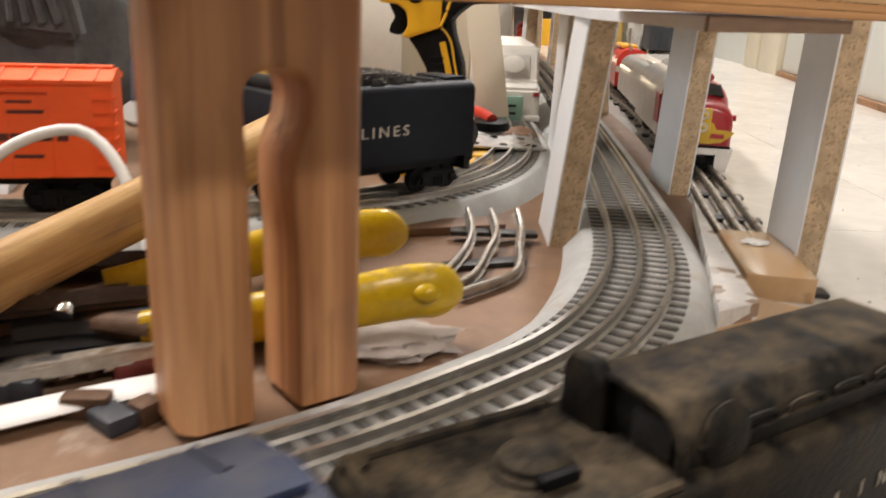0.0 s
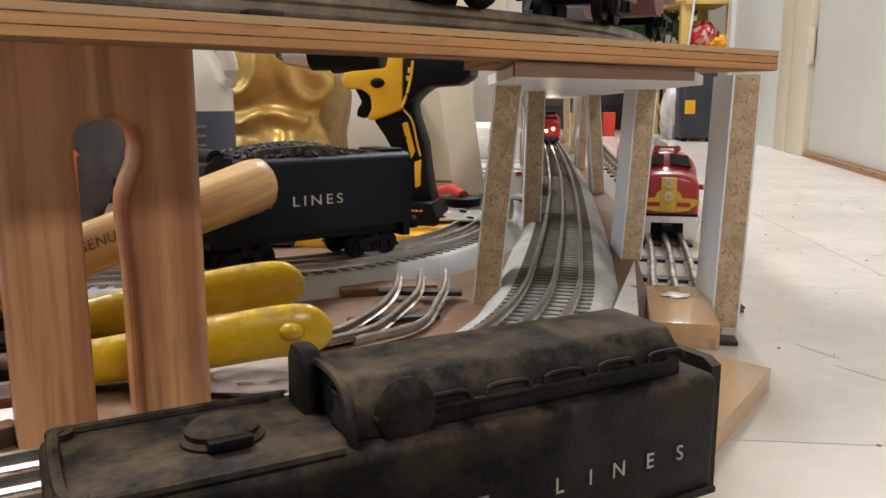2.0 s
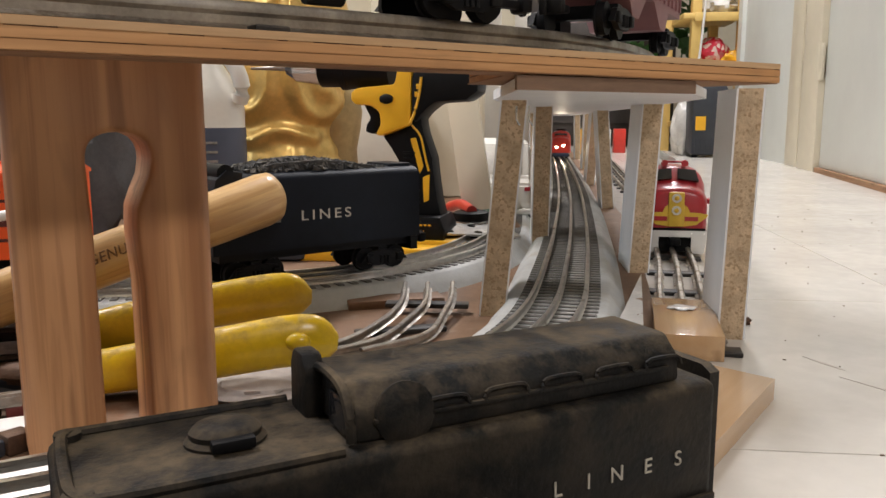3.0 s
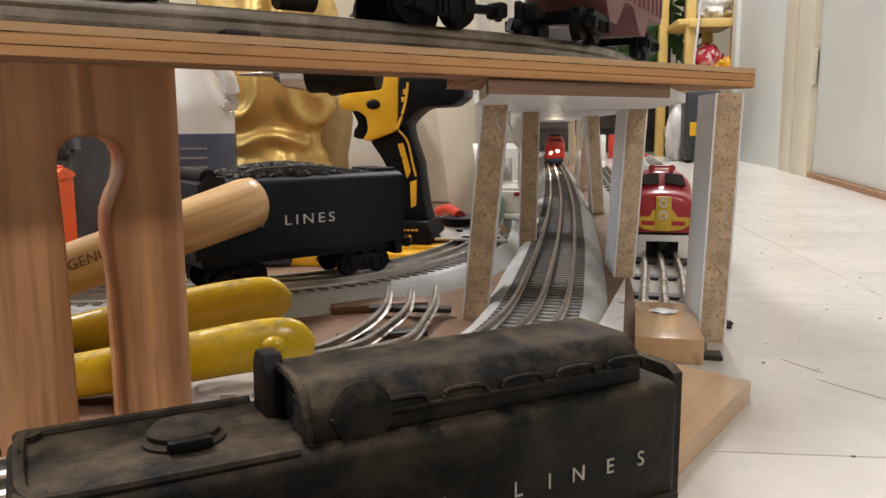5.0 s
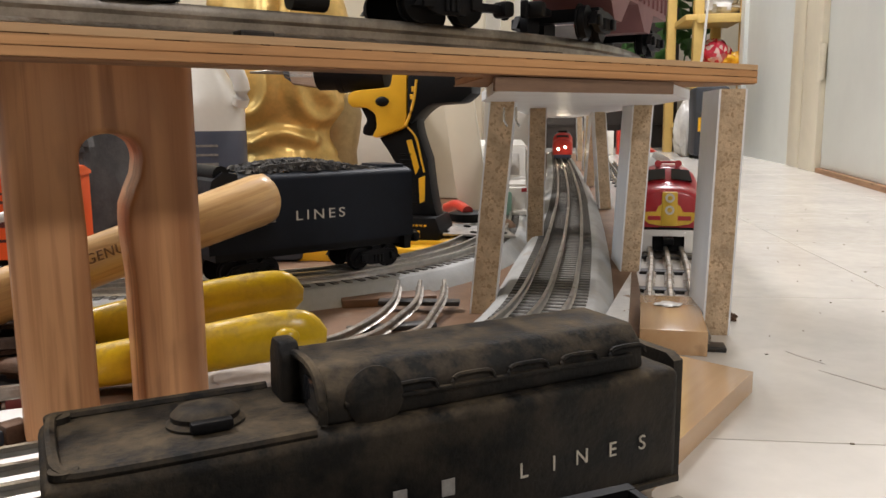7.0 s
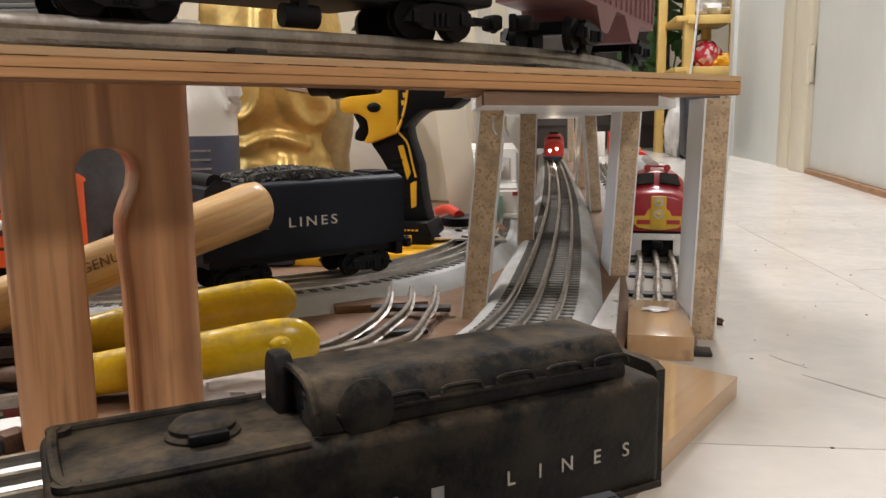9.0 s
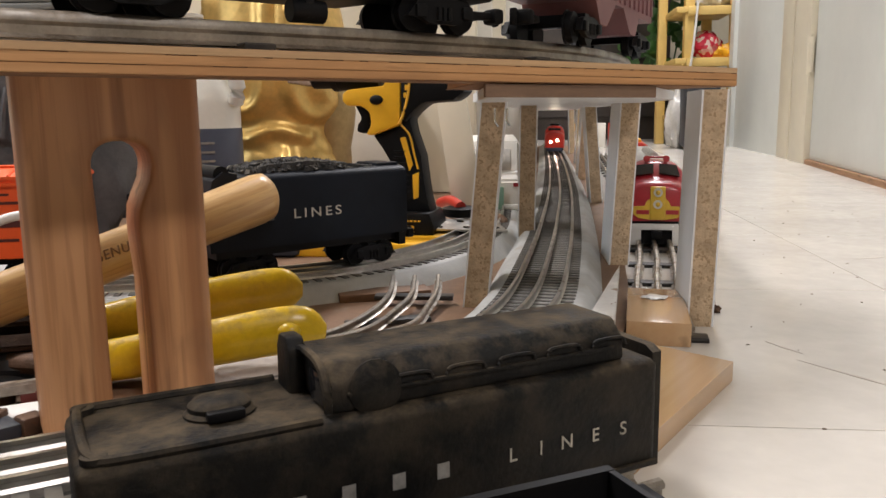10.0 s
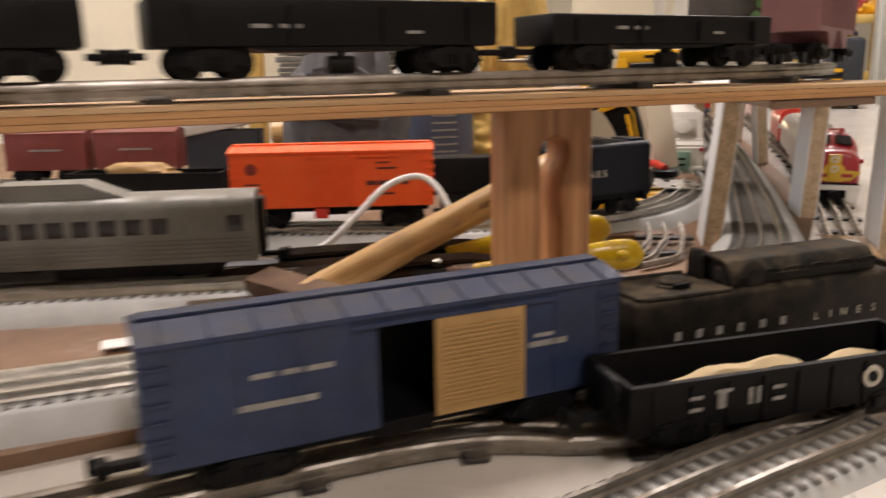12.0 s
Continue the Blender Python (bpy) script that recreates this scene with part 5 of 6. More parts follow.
slab([(-0.0490, 0.1458), (-0.0336, 0.1450), (-0.0279, 0.1375), (-0.0294, 0.1217), (-0.0385, 0.1164), (-0.0475, 0.1187), (-0.0460, 0.1262), (-0.0415, 0.1322)], 0.009, BLACK, "trigger", bevel=0.003)
part("badge", box(B(), 0.030, 0.001, 0.0034, 0.040, -0.0228, 0.182), BLACK, dr, "plain black maker's bar", smooth=False)
part("direction_switch", ball(B(), -0.0205, -0.0235, 0.1502, 0.0072, 0.003, 0.0048, 16), BLACK, dr)
for k in range(9):
    part("grip_rib", box(B(), 0.013, 0.0014, 0.0022, 0.0005 + k * 0.0006, -0.0168, 0.098 - k * 0.0060, bevel=0.0005), BLACK, dr)
for k in range(2):
    part("vent_slot", box(B(), 0.0030, 0.0012, 0.0050, 0.0115 - k * 0.0016, -0.0250, 0.1590 - k * 0.0072, bevel=0.0004), YELLOW, dr)
part("gauge", box(B(), 0.013, 0.002, 0.0075, 0.012, -0.0315, 0.0185, bevel=0.0008), YELLOW, dr)
for k in range(8):
    part("battery_rib", box(B(), 0.0026, 0.002, 0.0016, -0.0055 + k * 0.0042, -0.0312, 0.0300), YELLOW, dr, smooth=False)
bm = B()
for xa, xb, r in ((-0.020, -0.034, 0.0235), (-0.034, -0.066, 0.0215), (-0.066, -0.072, 0.0225), (-0.072, -0.094, 0.0195)):
    rod(bm, (xa, 0, 0.182), (xb, 0, 0.182), r, seg=28)
part("clutch_ring", bm, BLACK, dr)
bm = rod(B(), (-0.094, 0, 0.182), (-0.122, 0, 0.182), 0.0185, 0.014, 28)
rod(bm, (-0.122, 0, 0.182), (-0.132, 0, 0.182), 0.013, 0.007, 24)
part("chuck", bm, CHROME, dr, "steel keyless chuck")
part("drill_bit", rod(B(), (-0.132, 0, 0.182), (-0.172, 0, 0.182), 0.0032, 0.0012), OLD_STEEL, dr)

# ---- back row of clutter ----
jug = thing("jug", pose(-0.283, 1.16, 0, 0, 0, 10), "white plastic jug with a dark printed label", "jug")
part("body", lathe(B(), [(0.060, 0.0), (0.066, 0.006), (0.066, 0.150), (0.060, 0.172), (0.040, 0.205), (0.026, 0.226), (0.022, 0.230), (0.022, 0.262), (0.026, 0.262), (0.026, 0.266)], seg=32), WHITE, jug)
part("label_band", lathe(B(), [(0.0664, 0.030), (0.0668, 0.032), (0.0668, 0.122), (0.0664, 0.124)], seg=32), LABEL, jug, "dark blue-grey label")
for k in range(6):
    part("label_line", box(B(), 0.040, 0.0012, 0.0028, 0.024, -0.0625, 0.050 + k * 0.011, rot=Matrix.Rotation(0.35, 4, "Z")), DULL_LETTER, jug, smooth=False)
part("handle", tube(B(), spline([(0.030, -0.02, 0.225), (0.058, -0.03, 0.205), (0.070, -0.03, 0.175), (0.062, -0.02, 0.148)], 0.01), 0.010), WHITE, jug)
FOLDS = [spline(p, 0.006) for p in (
    [(-0.070, 0, 0.34), (-0.066, 0, 0.22), (-0.052, 0, 0.165), (-0.020, 0, 0.145), (0.006, 0, 0.165), (0.014, 0, 0.22), (0.016, 0, 0.34)],
    [(0.040, 0, 0.30), (0.042, 0, 0.20), (0.052, 0, 0.150), (0.072, 0, 0.138), (0.086, 0, 0.155), (0.080, 0, 0.175)],
    [(-0.085, 0, 0.125), (-0.030, 0, 0.105), (0.020, 0, 0.118), (0.060, 0, 0.108)])]


def gilded():
    """A swelling gilded body with broad raised folds and crumpled drapery at its foot."""
    bm = B()
    lathe(bm, [(p.x, p.z) for p in spline([(0.085, 0, 0.0), (0.100, 0, 0.03), (0.095, 0, 0.07), (0.084, 0, 0.10), (0.086, 0, 0.13), (0.098, 0, 0.17), (0.110, 0, 0.22), (0.105, 0, 0.28), (0.085, 0, 0.34), (0.05, 0, 0.38)], 0.004)], seg=150, squash=(1.0, 0.8))
    for v in bm.verts:
        out = Vector((v.co.x, v.co.y, 0)).normalized()
        push = 0.0
        if v.co.y < 0:
            for fold in FOLDS:
                near = min((q.x - v.co.x) ** 2 + (q.z - v.co.z) ** 2 for q in fold) ** 0.5
                push = max(push, 0.011 * math.exp(-(near / 0.010) ** 2))
        foot = max(0.0, 1 - v.co.z / 0.13)
        crumple = abs(noise.noise(v.co * 38)) * 0.016 * foot + 0.004 * noise.noise(v.co * 17)
        v.co += out * (push + crumple)
    return bm


solid("gilded_ornament", gilded(), GOLD, "large gilded carved ornament with scrolls and folds", "ornament", m=pose(-0.225, 1.34, 0))
solid("gilded_ball", lathe(B(), [(0.040, 0.0), (0.036, 0.05), (0.034, 0.09), (0.040, 0.12), (0.043, 0.145), (0.038, 0.170), (0.024, 0.186), (0.008, 0.192)], seg=32), shade("dull_bronze", (0.42, 0.30, 0.14), 0.4, 0.6, vary=0.25, scale=20), "dull bronze rounded vessel", "vessel", m=pose(-0.150, 1.36, 0.0))


# ---- the far end: shelf unit, case, plant ----
su = thing("shelf_unit", pose(0, 0, 0), "yellow painted wooden shelf unit in the recess", "shelf unit")
for x, y in ((0.800, 3.66), (0.985, 3.66), (0.735, 3.93), (0.93, 3.95)):
    part("upright", box(B(), 0.038, 0.045, 1.5, x, y, FLOOR, bevel=0.002), SHELF_YELLOW, su)
for z in (0.10, 0.33, 0.535, 0.74, 1.0):
    part("board", box(B(), 0.24, 0.34, 0.022, 0.865, 3.80, z, bevel=0.002), SHELF_YELLOW, su)
    part("rail", box(B(), 0.20, 0.018, 0.035, 0.890, 3.632, z - 0.012, bevel=0.002), SHELF_YELLOW, su)


def lump(name, m, sx, sy, sz, material, label, category, seed, rough=0.25):
    """A soft crumpled form resting on its base."""
    bm = ball(B(), 0, 0, 0, 1, 1, 1, 28)
    for v in bm.verts:
        n = noise.noise(v.co * 2.3 + Vector((seed, 0, 0))) + 0.5 * noise.noise(v.co * 6 + Vector((0, seed, 0)))
        v.co *= 1 + rough * n
        v.co = Vector((v.co.x * sx, v.co.y * sy, max(-0.8, v.co.z) * sz + 0.8 * sz))
    return solid(name, bm, material, label, category, m=m)


lump("foil_bag", pose(0.880, 3.70, 0.355), 0.062, 0.05, 0.060, RED_BAG, "shiny red foil bag on the yellow shelf", "bag", 3)
lump("plastic_bag", pose(0.885, 3.70, 0.557), 0.085, 0.06, 0.052, CLEAR_BAG, "cloudy crumpled plastic bag on the yellow shelf", "bag", 5, 0.4)
yt = thing("power_tool", pose(0.880, 3.70, 0.762), "yellow and black power tool on the upper shelf", "tool")
part("body", extrude(B(), [(-0.09, 0.0), (-0.08, 0.075), (0.05, 0.085), (0.09, 0.05), (0.085, 0.0)], -0.045, 0.045, "Y"), YELLOW, yt)
part("base", box(B(), 0.18, 0.094, 0.016, 0, 0, 0.0, bevel=0.002), BLACK, yt)
part("badge", box(B(), 0.008, 0.002, 0.05, 0.05, -0.046, 0.02), BLACK, yt)
lump("yellow_glove", pose(0.945, 3.685, 0.353), 0.055, 0.03, 0.030, YELLOW, "yellow rubber glove lying on the shelf", "glove", 9, 0.5)

case = thing("tool_case", pose(0.790, 3.33, FLOOR, 0, 0, -4), "dark grey plastic tool case with a yellow label", "case")
part("shell", box(B(), 0.125, 0.20, 0.255, 0, 0, 0.008, bevel=0.016), CASE, case)
part("label_patch", box(B(), 0.036, 0.002, 0.05, -0.030, -0.1012, 0.10), YELLOW, case, "yellow printed label")
for k in range(6):
    part("rib", box(B(), 0.005, 0.004, 0.05, -0.045 + k * 0.018, -0.1005, 0.018, bevel=0.001), CASE, case)
part("handle", tube(B(), spline([(-0.035, -0.02, 0.258), (-0.03, -0.02, 0.285), (0.03, -0.02, 0.285), (0.035, -0.02, 0.258)], 0.01), 0.008), CASE, case)
for x in (-0.045, 0.045):
    part("foot", box(B(), 0.02, 0.03, 0.01, x, -0.08, 0, bevel=0.003), BLACK, case)
lump("plastic_bag", pose(0.735, 3.45, FLOOR), 0.05, 0.05, 0.12, CLEAR_BAG, "white plastic bag slumped beside the case", "bag", 12, 0.3)

plant = thing("vine_plant", pose(0.80, 4.15, 0), "trailing green vine with large glossy leaves", "plant")
random.seed(21)
bm = B()
stems = []
for k in range(9):
    x, y = random.uniform(-0.22, 0.14), random.uniform(-0.05, 0.12)
    pts = [(x, y, 1.15), (x + random.uniform(-0.04, 0.04), y - 0.04, 0.85), (x + random.uniform(-0.07, 0.07), y - 0.05, 0.6), (x + random.uniform(-0.08, 0.08), y - 0.06, 0.33)]
    path = spline(pts, 0.03)
    stems.append(path)
    part("stem", tube(B(), path, 0.004, 6), LEAF, plant)
leaf = B()
outline = [(0, 0), (0.35, 0.12), (0.48, 0.38), (0.40, 0.65), (0.2, 0.88), (0, 1.05)]
mid = [leaf.verts.new((0, y, 0.06 * math.sin(y * 3))) for _, y in outline]
for s in (-1, 1):
    edge = [leaf.verts.new((s * x, y, 0.10 * x + 0.06 * math.sin(y * 3) - 0.05)) if x else mid[i] for i, (x, y) in enumerate(outline)]
    for i in range(len(outline) - 1):
        q = [mid[i], edge[i], edge[i + 1], mid[i + 1]]
        q = [v for n, v in enumerate(q) if v not in q[:n]]
        if len(q) > 2:
            leaf.faces.new(q if s > 0 else q[::-1])
leaf_mesh = mesh_of("leaf", leaf, LEAF, True)
for path in stems:
    for p in path[2:]:
        if random.random() < 0.75:
            ob = new("leaf", leaf_mesh)
            ob.parent = plant
            k = random.uniform(0.05, 0.10)
            ob.matrix_basis = Matrix.Translation(p + Vector((random.uniform(-0.03, 0.03), random.uniform(-0.05, 0.0), 0))) @ Euler((random.uniform(1.9, 2.9), random.uniform(-0.6, 0.6), random.uniform(-1.2, 1.2))).to_matrix().to_4x4() @ Matrix.Diagonal((k, k, k, 1))
solid("cable", tube(B(), spline([(0.845, 3.60, 1.2), (0.835, 3.60, 0.8), (0.815, 3.60, 0.45), (0.80, 3.6, 0.30)], 0.03), 0.005), CABLE, "white cable hanging beside the shelf", "cable")

cab = thing("cabinet", pose(0.50, 4.7, FLOOR), "dark wooden cabinet standing at the far wall", "cabinet")
part("body", box(B(), 0.75, 0.3, 1.1, 0, 0, 0, bevel=0.004), shade("dark_cabinet", (0.045, 0.035, 0.03), 0.45, vary=0.3, scale=8), cab)
for z in (0.12, 0.42, 0.75):
    part("drawer_front", box(B(), 0.68, 0.02, 0.26, 0, -0.155, z, bevel=0.004), shade("cabinet_front", (0.06, 0.05, 0.045), 0.4, vary=0.2, scale=8), cab)
for x, z, sx, col, lab in ((0.40, 0.0, 0.07, WHITE, "white"), (0.48, 0.0, 0.05, BRIGHT_RED, "red"), (0.33, 0.0, 0.06, YELLOW, "yellow")):
    solid("carton", box(B(), sx, 0.05, 0.10, 0, 0, 0, bevel=0.002), col, "small %s carton standing on the floor" % lab, "carton", m=pose(x + 0.03, 3.2 + x, FLOOR))

# ---- behind the tracks ----
wb = thing("storage_box", pose(-0.112, 1.56, 0, 0, 0, 6), "white plastic storage box with a lid", "box")
part("tub", box(B(), 0.115, 0.10, 0.17, 0, 0, 0, bevel=0.008), WHITE, wb)
part("lid", box(B(), 0.122, 0.107, 0.012, 0, 0, 0.17, bevel=0.004), WHITE, wb)
solid("panel", box(B(), 0.16, 0.02, 0.75, 0, 0, 0, bevel=0.003), OFFWHITE, "cream painted board leaning upright behind the drill", "board", m=pose(-0.02, 1.58, 0.0, -4, 0, -8))
solid("panel", box(B(), 0.075, 0.03, 0.80, 0, 0, 0, bevel=0.003), WHITE, "white painted upright board", "board", m=pose(0.048, 1.66, 0.0, 0, 0, 4))
pn = thing("cupboard_door", pose(0.062, 1.80, 0.0, 0, 0, -3), "white cupboard door with a recessed panel leaning at the wall", "door panel")
part("frame_board", box(B(), 0.15, 0.022, 0.9, 0, 0, 0, bevel=0.003), WHITE, pn)
part("raised_panel", box(B(), 0.09, 0.006, 0.70, 0, -0.013, 0.12, bevel=0.002), OFFWHITE, pn)
solid("plank", box(B(), 0.035, 0.018, 0.19, 0, 0, 0, bevel=0.001), OFFWHITE, "short pale plank leaning behind the drill", "plank", m=pose(0.083, 1.10, 0.03, -6, -9, 0))

tk = thing("toy_truck", pose(0.106, 1.20, 0.004, 0, 0, 3), "white plastic toy truck with a mint green front", "toy truck")
part("cab", extrude(B(), [(0.0, 0.012), (0.0, 0.050), (0.018, 0.056), (0.034, 0.098), (0.16, 0.102), (0.16, 0.012)], 0, 1, "Y"), WHITE, tk)
bm = B()
prof = [(0.0, 0.012), (0.0, 0.048), (0.014, 0.056), (0.030, 0.098), (0.20, 0.102), (0.20, 0.012)]
vs0 = [bm.verts.new((-0.037, y, z)) for y, z in prof]
vs1 = [bm.verts.new((0.037, y, z)) for y, z in prof]
for i in range(6):
    bm.faces.new((vs0[i], vs0[(i + 1) % 6], vs1[(i + 1) % 6], vs1[i]))
bm.faces.new(vs0[::-1]), bm.faces.new(vs1)
bmesh.ops.recalc_face_normals(bm, faces=bm.faces)
bmesh.ops.bevel(bm, geom=bm.edges[:], offset=0.003, segments=2, affect="EDGES")
tk.children[0].data = mesh_of("cab", bm, WHITE, True)
part("windscreen", box(B(), 0.052, 0.004, 0.030, 0, 0.016, 0.060, bevel=0.002, rot=Matrix.Rotation(-0.37, 4, "X")), CLEAR_BAG, tk)
part("oval", lathe(B(), [(0.014, 0.0), (0.014, 0.003), (0.010, 0.004)], squash=(1, 0.75)), WHITE, tk).matrix_basis = pose(0.004, 0.016, 0.076, 70)
part("front_apron", box(B(), 0.044, 0.006, 0.030, -0.006, -0.003, 0.010, bevel=0.002), MINT, tk, "mint green front apron")
for k in range(2):
    for s in (-1, 1):
        part("vent_slot", box(B(), 0.012, 0.002, 0.003, -0.006 + s * 0.008, -0.0062, 0.018 + k * 0.009), GLASS_DARK, tk, smooth=False)
part("bumper", box(B(), 0.076, 0.010, 0.007, 0, 0.0, 0.010, bevel=0.002), WHITE, tk)
for s in (-1, 1):
    part("tail_lamp", box(B(), 0.007, 0.003, 0.005, s * 0.032, -0.001, 0.040), RED, tk)
    for y in (0.035, 0.155):
        part("wheel", rod(B(), (s * 0.030, y, 0.012), (s * 0.038, y, 0.012), 0.014, seg=20), BLACK, tk)

plate = solid("steel_plate", box(B(), 0.085, 0.05, 0.002, 0, 0, 0), STEEL, "perforated steel plate lying beside the drill", "plate", m=pose(0.085, 1.0, 0.020, 6, 4, 20))
for x, y in ((-0.03, -0.015), (0.0, -0.015), (0.03, -0.015), (-0.03, 0.012), (0.0, 0.012), (0.03, 0.012)):
    h = part("hole", rod(B(), (x, y, 0.0021), (x, y, 0.0026), 0.0042, seg=12), GLASS_DARK, plate)
solid("block", box(B(), 0.07, 0.04, 0.019, 0, 0, 0, bevel=0.001), BLACK, "black block under the steel plate", "block", m=pose(0.085, 1.005, 0.0, 0, 0, 20))
pud = thing("paint_puck", pose(0.078, 1.045, 0.024), "black rubber caster lying on its side", "caster")
part("tyre", lathe(B(), [(0.014, 0.0), (0.020, 0.002), (0.020, 0.010), (0.014, 0.012)], seg=24), BLACK, pud)
part("hub", lathe(B(), [(0.008, 0.012), (0.007, 0.014)], seg=16), CASE, pud)
solid("red_pliers", tube(B(), spline([(0.05, 1.10, 0.034), (0.065, 1.07, 0.040), (0.082, 1.03, 0.036)], 0.006), 0.006, 10), BRIGHT_RED, "red plastic handle lying in the clutter", "handle")
solid("wood_lump", ball(B(), 0, 0, 0.012, 0.02, 0.02, 0.013, 16), HARDBOARD, "brown rounded lump beside the track", "lump", m=pose(0.112, 1.08, 0.0))

dc_ = thing("tool_pouch", pose(-0.112, 0.93, 0.0, 0, 0, 4), "black soft tool pouch lying behind the track", "pouch")
part("body", box(B(), 0.085, 0.05, 0.034, 0, 0, 0, bevel=0.009, taper=0.86), CASE, dc_)
part("flap", box(B(), 0.05, 0.052, 0.005, -0.012, 0, 0.033, bevel=0.002), BLACK, dc_)
solid("yellow_level", box(B(), 0.20, 0.03, 0.014, 0, 0, 0, bevel=0.002), YELLOW, "yellow plastic level lying behind the tender", "level", m=pose(-0.02, 0.93, 0.0, 0, 0, -2))
solid("wire", tube(B(), spline([(-0.125, 0.79, 0.038), (-0.112, 0.765, 0.028), (-0.10, 0.742, 0.018)], 0.004), 0.0012, 6), CABLE, "thin white wire by the track", "wire")

bag = thing("work_bag", pose(-0.365, 0.98, 0, 0, 0, 8), "crumpled dark grey cloth work bag", "bag")
bm = ball(B(), 0, 0, 0, 1, 1, 1, 40)
for v in bm.verts:
    n = noise.noise(v.co * 2.1) + 0.6 * abs(noise.noise(v.co * 4.7)) + 0.25 * noise.noise(v.co * 13)
    v.co *= 1 + 0.28 * n
    v.co = Vector((v.co.x * 0.085, v.co.y * 0.06, max(-0.7, v.co.z) * 0.13 + 0.091))
part("sack", bm, SLATE, bag)
bm = extrude(B(), [(-0.065, 0.115), (0.07, 0.105), (0.06, 0.165), (0.03, 0.185), (-0.03, 0.180)], -0.072, -0.045, "Y")
bmesh.ops.bevel(bm, geom=bm.edges[:], offset=0.006, segments=2, affect="EDGES")
part("flap", bm, SLATE, bag)
for k in range(9):
    part("fold", tube(B(), spline([(-0.05 + k * 0.013, -0.074, 0.120), (-0.04 + k * 0.011, -0.075, 0.145), (-0.03 + k * 0.009, -0.070, 0.172)], 0.01), 0.004, 8), SLATE, bag)
stack = thing("file_stack", pose(-0.47, 1.28, 0, 0, 0, 5), "stack of worn grey folders", "folders")
random.seed(4)
z = 0.05
part("crate", box(B(), 0.21, 0.15, 0.05, 0, 0, 0, bevel=0.003), CASE, stack)
while z < 0.34:
    h = random.uniform(0.006, 0.012)
    part("folder", box(B(), 0.20, 0.14, h * 0.86, random.uniform(-0.005, 0.005), random.uniform(-0.004, 0.004), z, bevel=0.001), SILVER_GREY if random.random() < 0.7 else SLATE, stack)
    z += h
mc = thing("model_truck_frame", pose(-0.165, 0.86, 0.0, 0, 0, 20), "dark model car frame with red trim on a stand", "model car")
part("frame", box(B(), 0.09, 0.04, 0.045, 0, 0, 0.028, bevel=0.003), BLACK, mc)
part("stand", box(B(), 0.06, 0.035, 0.028, 0, 0, 0), BLACK, mc)
for k in range(5):
    part("rung", box(B(), 0.003, 0.002, 0.004, 0.047, -0.012, 0.032 + k * 0.009), MAROON, mc)
part("end_panel", box(B(), 0.004, 0.036, 0.05, 0.047, 0, 0.025), MAROON, mc)

# uprights and boxes at the alcove wall
for x, w_, mtl, lab in ((-0.985, 0.055, WHITE, "white"), (-0.885, 0.05, WHITE, "white"), (-0.815, 0.035, SHELF_YELLOW, "yellow"), (-0.55, 0.06, OFFWHITE, "cream")):
    solid("upright_board", box(B(), w_, 0.03, 1.3, 0, 0, 0, bevel=0.002), mtl, "%s painted board standing at the wall" % lab, "board", m=pose(x, 1.62, 0))
for x, y in ((-0.835, 0.955), (-0.70, 0.985)):
    c = thing("model_boxcar", pose(x, y, RAIL_B, 0, 0, 12), "maroon model boxcar on the far siding", "boxcar", "model freight cars")
    L2 = 0.125
    part("body", box(B(), L2, 0.045, 0.056, 0, 0, 0.016, bevel=0.0008), MAROON, c)
    part("roof", extrude(B(), [(-0.024, 0.072), (0, 0.078), (0.024, 0.072)], -L2 / 2, L2 / 2), MAROON, c)
    part("lettering", box(B(), 0.05, 0.0006, 0.003, 0, -0.0228, 0.045), DULL_LETTER, c)
    for q in (-0.035, 0.035):
        truck(c, q)
roadbed_track([(-1.25, 0.87), (-0.95, 0.93), (-0.72, 0.98), (-0.55, 1.02)], 0.0, "grey roadbed track under the maroon boxcars", singles=lambda p: False)
g2 = thing("model_gondola", pose(-0.545, 0.770, RAIL_B, 0, 0, 10), "black model gondola with a tan load", "gondola", "model freight cars")
bm = B()
for s in (-1, 1):
    box(bm, 0.19, 0.002, 0.026, 0, s * 0.022, 0.014)
    box(bm, 0.002, 0.042, 0.026, s * 0.094, 0, 0.014)
box(bm, 0.186, 0.042, 0.003, 0, 0, 0.014)
part("body", bm, BLACK, g2)
ld = lump("load", pose(0, 0, 0), 0.045, 0.016, 0.014, TAN, "", "", 31, 0.2)
ld.parent = g2
ld.matrix_basis = pose(-0.01, 0, 0.027)
for key in ("label", "category"):
    if key in ld:
        del ld[key]
for q in (-0.06, 0.06):
    truck(g2, q)
roadbed_track([(-1.0, 0.715), (-0.75, 0.735), (-0.545, 0.770), (-0.40, 0.80), (-0.30, 0.83)], 0.0, "grey roadbed track under the small black gondola", singles=lambda p: False)
wd = thing("charger", pose(-0.63, 1.12, 0.0, 0, 0, 14), "white plastic appliance lying tilted on a block", "appliance")
part("case", box(B(), 0.15, 0.06, 0.032, 0, 0, 0.085, bevel=0.006, rot=Matrix.Rotation(-0.18, 4, "Y")), WHITE, wd)
part("stand", box(B(), 0.12, 0.05, 0.084, 0, 0, 0, bevel=0.002), CASE, wd)
solid("wood_roll", rod(B(), (-0.03, 0, 0.055), (0.03, 0.01, 0.06), 0.022, seg=20), HICKORY, "short brown wooden roller", "roller", m=pose(-0.51, 1.12, 0.022))
solid("carton", box(B(), 0.06, 0.05, 0.058, 0, 0, 0, bevel=0.002), CASE, "dark carton behind the tracks", "carton", m=pose(-0.51, 1.125, 0.0))

